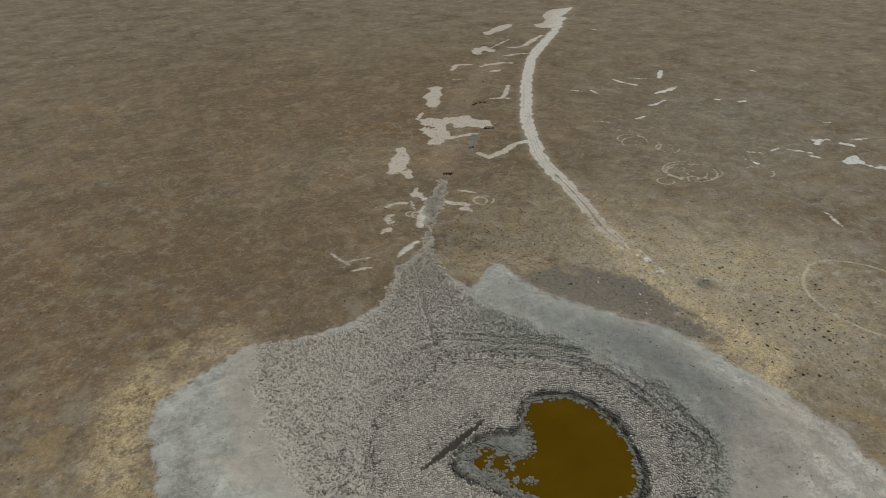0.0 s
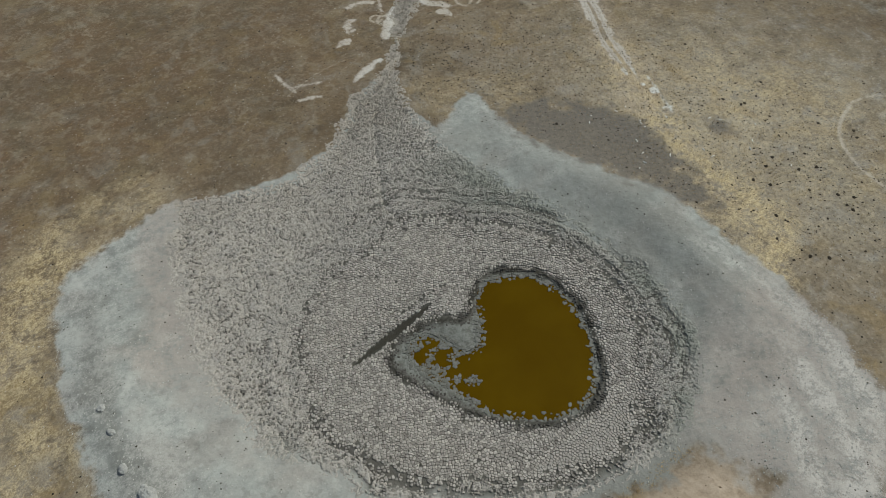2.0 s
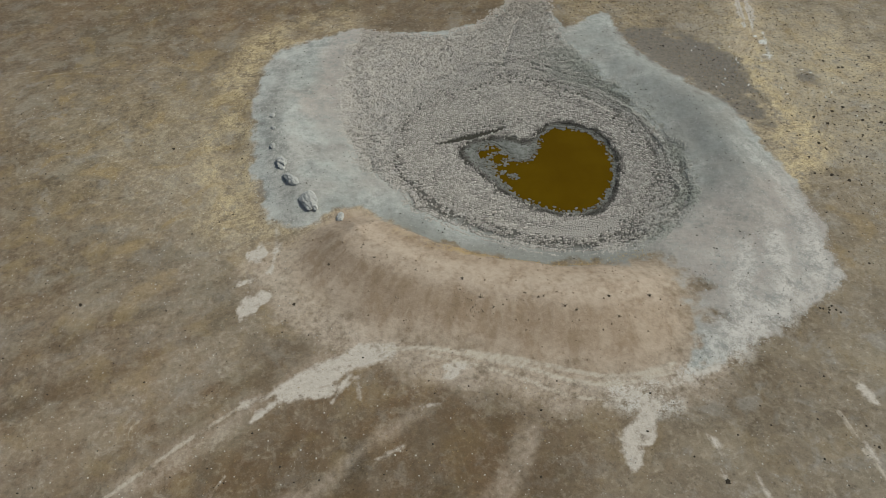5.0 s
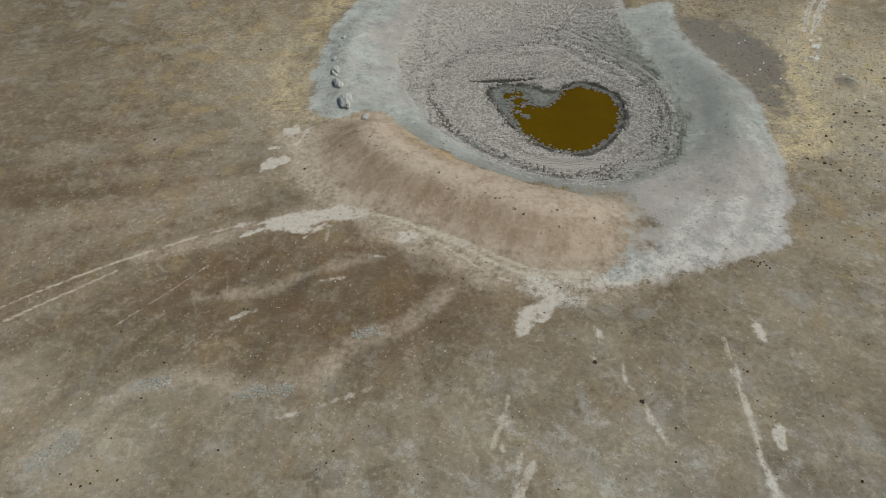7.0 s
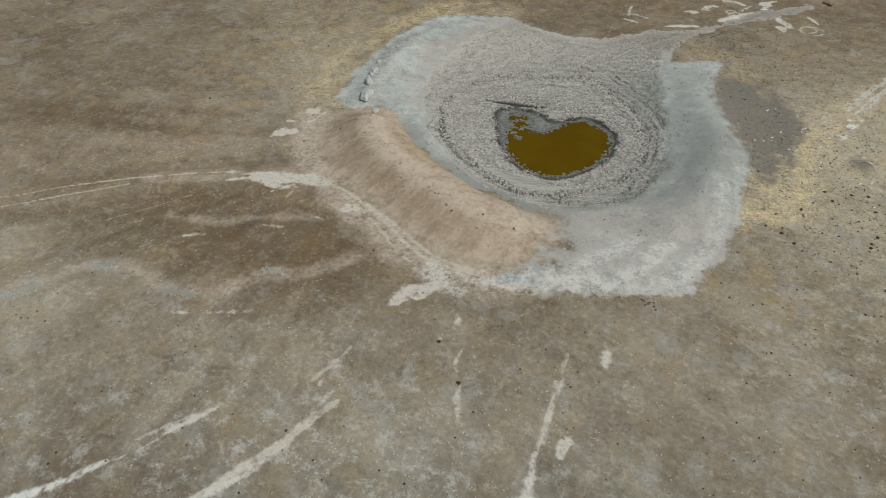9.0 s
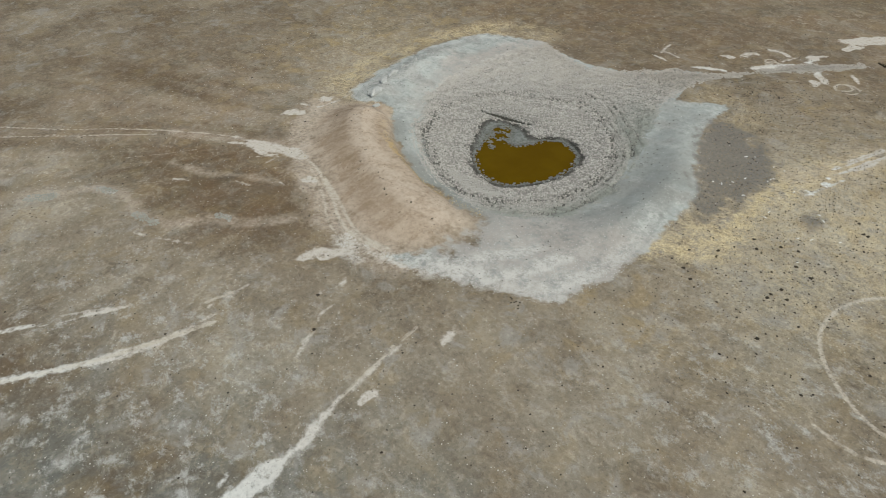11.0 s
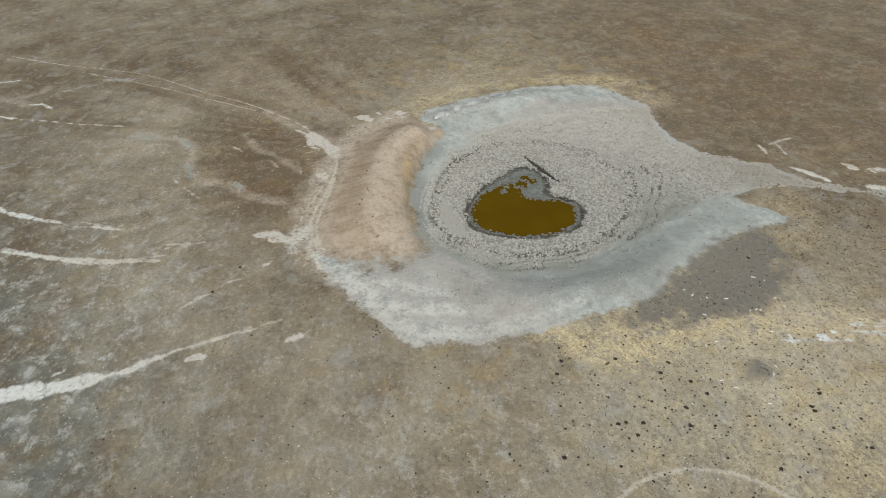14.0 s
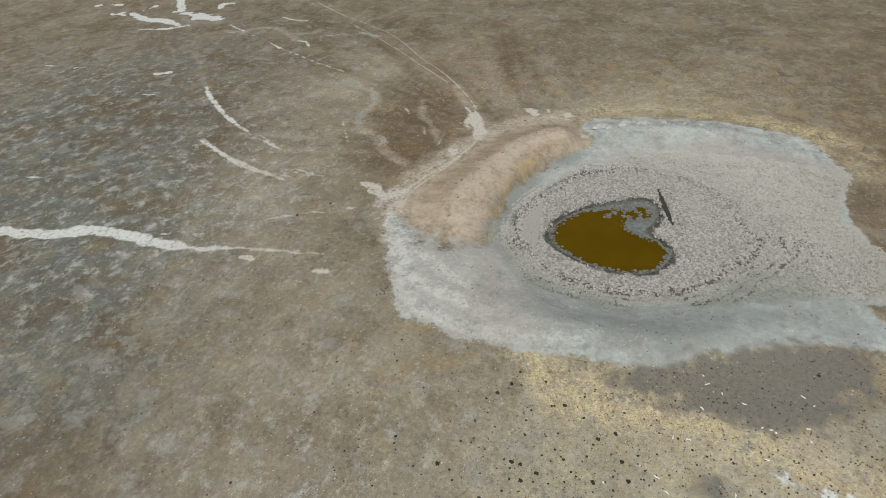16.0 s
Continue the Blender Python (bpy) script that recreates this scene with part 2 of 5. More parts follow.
def ground_material():
    n = Nodes("dry_ground")
    big, mid, small = n.noise(9, 4), n.noise(1.6, 5, 0.6), n.noise(0.42, 4, 0.62)
    grain, speck = n.noise(0.13, 3, 0.7), n.noise(0.055, 2, 0.7)
    wind = n.noise(3.2, 6, 0.66, (0.55, 1.0, 1.0), -32, 0.6)
    blot = n.math("ADD", n.math("MULTIPLY", mid, 0.55), n.math("MULTIPLY", small, 0.45))
    edge = n.math("ADD", n.math("MULTIPLY", n.math("SUBTRACT", n.noise(0.7, 3, 0.5), 0.5), 1.1), n.math("MULTIPLY", n.math("SUBTRACT", mid, 0.5), 2.0))
    fine = n.math("ADD", n.math("MULTIPLY", n.math("SUBTRACT", grain, 0.5), 0.25), n.math("MULTIPLY", n.math("SUBTRACT", small, 0.5), 0.6))
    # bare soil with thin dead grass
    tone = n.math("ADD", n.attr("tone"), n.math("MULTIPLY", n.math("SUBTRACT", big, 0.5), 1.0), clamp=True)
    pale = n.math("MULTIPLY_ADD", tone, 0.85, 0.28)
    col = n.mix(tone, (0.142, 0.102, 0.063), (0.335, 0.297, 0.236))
    col = n.mix(n.math("MULTIPLY", n.attr("rust"), n.ramp(n.math("ADD", n.math("MULTIPLY", big, 0.5), n.math("MULTIPLY", wind, 0.5)), 0.35, 0.6)), col, (0.146, 0.092, 0.049))
    col = n.mix(n.math("MULTIPLY", n.attr("slate"), n.ramp(big, 0.3, 0.6)), col, (0.138, 0.140, 0.124))
    col = n.mix(n.math("MULTIPLY", n.ramp(wind, 0.50, 0.72), n.math("MULTIPLY", pale, 0.6)), col, (0.270, 0.238, 0.178))
    col = n.mix(n.math("MULTIPLY", n.ramp(wind, 0.48, 0.28), n.math("MULTIPLY", n.math("SUBTRACT", 1.1, tone), 0.7)), col, (0.084, 0.064, 0.041))
    col = n.mix(n.math("MULTIPLY", n.ramp(blot, 0.52, 0.66), n.math("MULTIPLY", pale, 0.9)), col, (0.345, 0.300, 0.232))
    col = n.mix(n.math("MULTIPLY", n.ramp(blot, 0.47, 0.34), 0.36), col, (0.112, 0.088, 0.060))
    olive = n.noise(10, 6, 0.68, (1.0, 0.55, 1.0), 25, 0.5)
    col = n.mix(n.math("MULTIPLY", n.ramp(olive, 0.50, 0.64), n.math("MULTIPLY_ADD", n.attr("rust"), 0.25, 0.12)), col, (0.100, 0.088, 0.056))
    col = n.mix(n.math("MULTIPLY", n.ramp(olive, 0.46, 0.34), n.math("MULTIPLY_ADD", n.attr("rust"), 0.4, 0.08)), col, (0.225, 0.160, 0.092))
    mott = n.noise(1.3, 6, 0.6, None, 0, 0.9)
    col = n.mix(n.math("MULTIPLY", n.ramp(mott, 0.54, 0.66), n.math("MULTIPLY", pale, 0.6)), col, (0.345, 0.301, 0.233))
    col = n.mix(n.math("MULTIPLY", n.ramp(mott, 0.46, 0.35), 0.24), col, (0.100, 0.078, 0.050))
    gold = n.noise(3.6, 4, 0.55, None, 0, 0.8)
    col = n.mix(n.math("MULTIPLY", n.ramp(gold, 0.52, 0.66), n.math("MULTIPLY_ADD", n.attr("gild"), 0.6, 0.26)), col, (0.255, 0.188, 0.098))
    col = n.mix(n.math("MULTIPLY", n.ramp(gold, 0.46, 0.34), n.math("MULTIPLY_ADD", n.attr("gild"), 0.5, 0.05)), col, (0.290, 0.262, 0.210))
    clump = n.noise(0.27, 3, 0.55)
    col = n.mix(n.math("MULTIPLY", n.ramp(clump, 0.60, 0.70), n.math("MULTIPLY", pale, 0.5)), col, (0.36, 0.32, 0.25))
    col = n.mix(n.math("MULTIPLY", n.ramp(clump, 0.39, 0.30), 0.28), col, (0.085, 0.068, 0.045))
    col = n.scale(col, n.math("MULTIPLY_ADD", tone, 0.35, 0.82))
    drift = n.noise(5.5, 5, 0.6, None, 0, 0.5)
    col = n.mix(n.math("MULTIPLY", n.ramp(drift, 0.52, 0.68), n.math("MULTIPLY_ADD", tone, 0.5, 0.15)), col, (0.310, 0.264, 0.192))
    col = n.mix(n.math("MULTIPLY", n.ramp(drift, 0.46, 0.32), 0.42), col, (0.118, 0.094, 0.066))
    # whitish bloom on the grey flats
    patch = n.noise(2.9, 5, 0.62, None, 0, 0.5)
    col = n.mix(n.math("MULTIPLY", n.ramp(patch, 0.53, 0.66), n.math("MULTIPLY_ADD", n.attr("rust"), -0.35, 0.45)), col, (0.275, 0.262, 0.238))
    col = n.mix(n.math("MULTIPLY", n.ramp(patch, 0.47, 0.36), 0.2), col, (0.240, 0.184, 0.112))
    wisp = n.math("ADD", n.math("MULTIPLY", n.noise(1.7, 7, 0.74, (0.8, 1.0, 1.0), 40, 0.1), 0.85), n.math("MULTIPLY", grain, 0.15))
    bloom = n.math("MULTIPLY", n.math("MULTIPLY_ADD", n.attr("bloom"), 0.85, 0.15), n.ramp(wisp, 0.50, 0.64))
    col = n.mix(n.math("MULTIPLY", bloom, 0.72), col, (0.415, 0.405, 0.372))
    # straw-coloured grass
    straw = n.math("MULTIPLY", n.attr("straw"), n.ramp(n.math("ADD", blot, n.math("MULTIPLY", n.math("SUBTRACT", grain, 0.5), 0.3)), 0.36, 0.60))
    col = n.mix(n.math("MULTIPLY", straw, 0.9), col, n.mix(n.ramp(grain, 0.35, 0.65), (0.370, 0.285, 0.148), (0.570, 0.472, 0.300)))
    # trodden tan dust and the spoil bank
    dust = n.math("MULTIPLY", n.attr("dust"), n.ramp(blot, 0.25, 0.6))
    col = n.mix(n.math("MULTIPLY", dust, 0.7), col, (0.455, 0.382, 0.308))
    bank = n.ramp(n.math("ADD", n.attr("berm"), n.math("MULTIPLY", edge, 0.8)), -1.0, 1.5)
    earth = n.mix(n.ramp(blot, 0.36, 0.66), (0.292, 0.224, 0.162), (0.375, 0.300, 0.228))
    streak = n.noise(0.5, 3, 0.6, (1.0, 0.35, 0.35), 20)
    earth = n.mix(n.math("MULTIPLY", n.ramp(n.math("ADD", n.math("MULTIPLY", n.noise(2.4, 4, 0.6), 0.7), n.math("MULTIPLY", streak, 0.3)), 0.50, 0.38), 0.5), earth, (0.225, 0.158, 0.098))
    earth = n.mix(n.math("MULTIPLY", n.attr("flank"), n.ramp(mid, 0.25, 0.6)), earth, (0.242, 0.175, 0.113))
    earth = n.mix(n.math("MULTIPLY", n.ramp(n.attr("rill"), 0.1, 0.6), 0.45), earth, (0.43, 0.35, 0.265))
    earth = n.mix(n.math("MULTIPLY", n.ramp(n.attr("rill"), -0.1, -0.6), 0.5), earth, (0.20, 0.142, 0.088))
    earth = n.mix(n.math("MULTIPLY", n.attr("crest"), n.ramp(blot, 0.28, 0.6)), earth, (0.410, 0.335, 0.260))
    earth = n.mix(n.math("MULTIPLY", n.attr("scarp"), n.ramp(blot, 0.40, 0.58)), earth, (0.37, 0.268, 0.130))
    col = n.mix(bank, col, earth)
    # grey silt
    grey = n.ramp(n.math("ADD", n.attr("grey"), n.math("ADD", n.math("MULTIPLY", edge, 0.9), n.math("MULTIPLY", fine, 0.5))), -0.3, 0.35)
    silt = n.mix(n.ramp(big, 0.35, 0.65), (0.282, 0.292, 0.272), (0.356, 0.366, 0.342))
    silt = n.mix(n.math("MULTIPLY", n.ramp(mid, 0.5, 0.68), 0.45), silt, (0.425, 0.433, 0.402))
    silt = n.mix(n.math("MULTIPLY", n.ramp(mid, 0.47, 0.32), 0.55), silt, (0.205, 0.208, 0.192))
    silt = n.mix(n.math("MULTIPLY", n.ramp(n.noise(4.5, 4), 0.46, 0.64), 0.45), silt, (0.262, 0.236, 0.208))
    lumps = n.noise(0.55, 3, 0.55)
    silt = n.mix(n.math("MULTIPLY", n.ramp(lumps, 0.56, 0.68), 0.30), silt, (0.47, 0.465, 0.435))
    silt = n.mix(n.math("MULTIPLY", n.ramp(lumps, 0.44, 0.33), 0.35), silt, (0.170, 0.166, 0.150))
    # darker silt, with the shade of slopes put into its colour
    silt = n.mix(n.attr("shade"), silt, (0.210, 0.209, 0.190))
    silt = n.mix(n.math("MULTIPLY", n.attr("mauve"), n.ramp(blot, 0.3, 0.55)), silt, (0.335, 0.296, 0.263))
    # ground under the mud crust: damp, and shade in its gaps put into colour
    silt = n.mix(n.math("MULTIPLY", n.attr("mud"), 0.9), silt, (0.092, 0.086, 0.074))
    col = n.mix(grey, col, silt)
    frost = n.math("MULTIPLY", n.attr("frost"), n.ramp(n.math("ADD", blot, n.math("MULTIPLY", n.math("SUBTRACT", grain, 0.5), 0.5)), 0.40, 0.58))
    col = n.mix(n.math("MULTIPLY", frost, 0.62), col, (0.56, 0.538, 0.498))
    stain = n.ramp(n.math("ADD", n.attr("stain"), n.math("ADD", n.math("MULTIPLY", edge, 1.5), n.math("MULTIPLY", fine, 1.2))), -0.9, 0.9)
    col = n.mix(n.math("MULTIPLY", stain, n.math("MULTIPLY_ADD", mid, 0.4, 0.66)), col, (0.150, 0.135, 0.118))
    # salt crust and wheel lines
    salt = n.ramp(n.math("ADD", n.attr("salt"), n.math("MULTIPLY", n.math("ADD", n.math("MULTIPLY", edge, 0.8), fine), 0.45)), -0.14, 0.2)
    white = n.mix(n.attr("clean"), (0.45, 0.405, 0.350), (0.56, 0.555, 0.525))
    col = n.mix(n.math("MULTIPLY", salt, n.ramp(n.math("ADD", n.math("MULTIPLY", small, 0.6), n.math("MULTIPLY", mid, 0.4)), 0.26, 0.5)), col, white)
    line = n.math("MULTIPLY", n.ramp(n.math("ADD", n.attr("line"), n.math("MULTIPLY", fine, 0.4)), -0.07, 0.13), n.ramp(mid, 0.28, 0.5))
    col = n.mix(n.math("MULTIPLY", line, 0.85), col, n.mix(n.attr("clean"), (0.435, 0.385, 0.315), (0.54, 0.52, 0.47)))
    rut = n.ramp(n.math("ADD", n.attr("rut"), n.math("MULTIPLY", fine, 0.6)), 0.0, 0.2)
    col = n.mix(n.math("MULTIPLY", rut, 0.6), col, (0.24, 0.20, 0.155))
    # wet silt by the water
    wet = n.attr("wet")
    col = n.mix(wet, col, n.mix(n.ramp(small, 0.35, 0.6), (0.120, 0.120, 0.106), (0.185, 0.190, 0.174)))
    col = n.mix(n.math("MULTIPLY", n.attr("soaked"), n.ramp(small, 0.2, 0.42)), col, (0.045, 0.042, 0.034))
    # grain
    tint = n.math("MULTIPLY_ADD", n.math("MULTIPLY", n.math("SUBTRACT", grain, 0.5), n.math("SUBTRACT", 1.0, n.math("MULTIPLY", n.math("MAXIMUM", grey, bank), 0.4))), 0.32, 1.0)
    tint = n.math("MULTIPLY_ADD", n.math("MULTIPLY", n.math("SUBTRACT", speck, 0.5), n.math("SUBTRACT", 1.0, n.math("MULTIPLY", n.math("MAXIMUM", grey, bank), 0.5))), 0.2, tint)
    tint = n.math("MULTIPLY_ADD", n.math("SUBTRACT", small, 0.5), n.math("SUBTRACT", 0.5, n.math("MULTIPLY", n.math("MAXIMUM", grey, bank), 0.2)), tint)
    tint = n.math("MAXIMUM", tint, 0.35)
    col = n.mix(n.math("SUBTRACT", 1.0, n.math("MULTIPLY", wet, 0.6)), col, n.scale(col, tint))
    pits = n.math("MULTIPLY", n.ramp(n.noise(0.24, 2, 0.5), 0.37, 0.31), n.attr("wild"))
    col = n.mix(n.math("MULTIPLY", pits, 0.75), col, (0.055, 0.046, 0.030))
    n.bump(n.math("ADD", n.math("MULTIPLY", grain, 0.2), n.math("MULTIPLY", small, 1.0)), 0.12, 0.5)
    return n.done(col, n.math("SUBTRACT", 0.97, n.math("MULTIPLY", wet, 0.4)), 0.12)


def clod_material():
    """Dried mud plates, darker where they are still wet."""
    n = Nodes("dried_mud")
    geo = n.make("ShaderNodeNewGeometry").outputs["Random Per Island"]
    info = n.make("ShaderNodeObjectInfo").outputs["Random"]
    grain, mid = n.noise(0.07, 4, 0.65), n.noise(2.2, 4, 0.6)
    col = n.mix(geo, (0.206, 0.189, 0.167), (0.497, 0.460, 0.413))
    col = n.mix(n.math("MULTIPLY", info, 0.3), col, (0.42, 0.408, 0.38))
    col = n.mix(n.math("MULTIPLY", n.math("MULTIPLY", n.attr("warm"), 0.55), n.ramp(mid, 0.3, 0.6)), col, (0.445, 0.408, 0.358))
    col = n.mix(n.math("MULTIPLY", n.attr("cool"), n.ramp(mid, 0.2, 0.6)), col, (0.255, 0.258, 0.226))
    col = n.mix(n.math("MULTIPLY", n.attr("brown"), 0.55), col, (0.285, 0.248, 0.202))
    col = n.mix(n.attr("wet"), col, (0.055, 0.050, 0.044))
    col = n.scale(col, n.math("ADD", 0.5, n.math("MULTIPLY", n.math("ADD", grain, n.noise(0.3, 3)), 0.5)))
    n.bump(grain, 0.06, 1.0)
    return n.done(col, n.math("SUBTRACT", 0.95, n.math("MULTIPLY", n.attr("wet"), 0.25)), 0.2)


def slime_material():
    n = Nodes("wet_silt")
    geo = n.make("ShaderNodeNewGeometry").outputs["Random Per Island"]
    col = n.mix(geo, (0.110, 0.108, 0.094), (0.165, 0.166, 0.150))
    col = n.scale(col, n.math("ADD", 0.7, n.math("MULTIPLY", n.noise(0.12, 3), 0.6)))
    return n.done(col, 0.55, 0.3)


def plain(name, a, b, size, rough=0.9, bump=0.0, specular=0.2):
    """A surface that wanders between two colours at two sizes."""
    n = Nodes(name)
    geo = n.make("ShaderNodeNewGeometry").outputs["Random Per Island"]
    info = n.make("ShaderNodeObjectInfo").outputs["Random"]
    f = n.math("ADD", n.math("MULTIPLY", n.noise(size, 4), 0.5), n.math("MULTIPLY", n.math("ADD", geo, info), 0.27), clamp=True)
    col = n.scale(n.mix(f, a, b), n.math("ADD", 0.75, n.math("MULTIPLY", n.noise(size / 6, 3), 0.5)))
    if bump:
        n.bump(n.noise(size / 3, 4), bump)
    return n.done(col, rough, specular)


def water_material():
    n = Nodes("turbid_water")
    col = n.mix(n.ramp(n.noise(3.5, 3), 0.3, 0.7), (0.074, 0.042, 0.0012), (0.086, 0.051, 0.0018))
    n.bump(n.noise(0.5, 2), 0.01, 0.15)
    return n.done(col, 0.2, 0.025)


GROUND, CLOD, SLIME, WATER = ground_material(), clod_material(), slime_material(), water_material()
ROCK = plain("clay_boulder", (0.27, 0.27, 0.255), (0.47, 0.465, 0.44), 0.7, 0.95, 0.05)
DUNG = plain("dry_dung", (0.020, 0.016, 0.011), (0.050, 0.040, 0.028), 0.08, 0.95, 0.02)
BLEACHED = plain("bleached", (0.62, 0.61, 0.57), (0.80, 0.79, 0.75), 0.1, 0.7)
STRAW = plain("dead_grass", (0.16, 0.115, 0.055), (0.42, 0.32, 0.17), 0.3, 0.95)
GOLDEN = plain("golden_grass", (0.34, 0.24, 0.11), (0.62, 0.47, 0.24), 0.3, 0.95)
SHRUB = plain("dark_shrub", (0.020, 0.018, 0.011), (0.060, 0.048, 0.028), 0.1, 0.95)
BANK = plain("bank_clod", (0.10, 0.072, 0.045), (0.40, 0.31, 0.225), 0.2, 0.95)
CRUST = plain("salt_crust", (0.22, 0.215, 0.198), (0.52, 0.51, 0.475), 0.2, 0.9)
CRUMB = plain("salt_crumb", (0.30, 0.27, 0.22), (0.66, 0.63, 0.58), 0.2, 0.9)

# ---- lines on the ground: half width and course ----
SALT = """.5|-12.7,35.3 -10.3,35.8 -8,36.6 -5.6,37.5
0.61|-11.7,49.3 -10.8,49.2
0.43|-9.4,52.5 -9.5,49.7 -10.2,46.9
0.75|-12.5,43.5 -10.8,44.2
0.9|-6.8,36.0 -4.5,37.4 -2.0,37.3
0.5|-9.5,35.1 -6,35.4
0.85|-4.1,37.8 -5.9,37.0 -8.3,36.1 -10.0,35.7
0.30|-5.0,38.1 -5.3,37.0
0.25|-4.5,35.6 -4.6,34.1
0.60|2.1,35.0 3.2,35.1
.4|-11.5,34.5 -9.1,35.1 -6.6,34.9 -4.3,35.9
.75|12.2,25.6 12.6,26.7 13.9,27.8 14.9,29.3
.4|11.3,29.8 14.7,30.3
.4|16.2,30.1 19.2,30.4 21,30.8
.35|9.6,21.9 10.4,21.6
.4|-10.3,25.2 -9.4,25.8 -8.4,26.2
.22|-4.2,29.4 -2.4,29.9
.15|-.9,32.1 0,32.5 1.2,32.4
.25|-4.9,17.1 -3.1,17.8
.25|-2,18.3 .2,19.3 1.6,20
.3|17.5,26.2 18,25.3
.22|17.3,24.1 17.3,23.2
.2|19.3,23.8 19.3,21.6 19.8,20.9
.32|20.3,20.1 20.6,18.9 21.4,17.3
.3|27.3,23.8 27.1,21.5 27.2,19.3 27.4,17.3
.45|29.1,19.4 28.8,17.4
.45|29.6,26.9 29.9,25.6
.3|10.7,16.6 10.9,16
.2|11.1,20 11,17.4
.25|11.4,13.2 12.8,15.4
1.0|28.6,-12.1 28.4,-6.3 26.9,-2 26.9,1.2 27,3.1 26.9,4.7 27.7,6.8 27.9,9.7
.5|27.9,9.7 28,12 27.5,14.6 27.2,16.8
.25|26.2,6.2 25.8,7.6
.24|6.7,3.5 8.2,5.9 9.5,8.4 10.8,11 11.5,13.3 12,15.8
.25|1.5,7.1 4.1,10.4
.25|17.9,24.5 17.7,25.7
.45|-10.9,50 -11.2,48.6
.4|-12.6,46.2 -11,46.8
.28|46,65.4 47.2,68.4 48.4,71
.36|-13.8,-9.5 -8.6,-5.2 -4.8,-1.9 -1.7,1.5
.14|-1.7,1.5 2.2,6.5 4.8,11
.4|17.2,-18.2 17,-15
.4|-18.6,-21.2 -18.6,-19.4
.4|-9.7,-18.3 -9.7,-16.8
.4|-19.1,-38.1 -19.6,-36.4
.4|-19.7,-44.6 -19.7,-42.5"""
SKIRT = """0.78|31.5,41.2 29.3,35.9 26.0,34.0 23.5,33.4
0.73|34.3,40.1 32.8,36.6
0.35|31.0,36.1 29.2,34.9
0.52|28.9,41.0 25.9,36.2 23.0,33.6
0.32|24.9,32.3 22.2,31.5
0.35|20.5,31.5 19.5,31.3 17.3,30.5
0.93|13.3,30.2 15.2,29.9
0.37|14.9,28.8 16.3,29.0
0.25|28.4,34.1 28.0,33.0
0.24|21.7,33.2 20.9,32.0"""
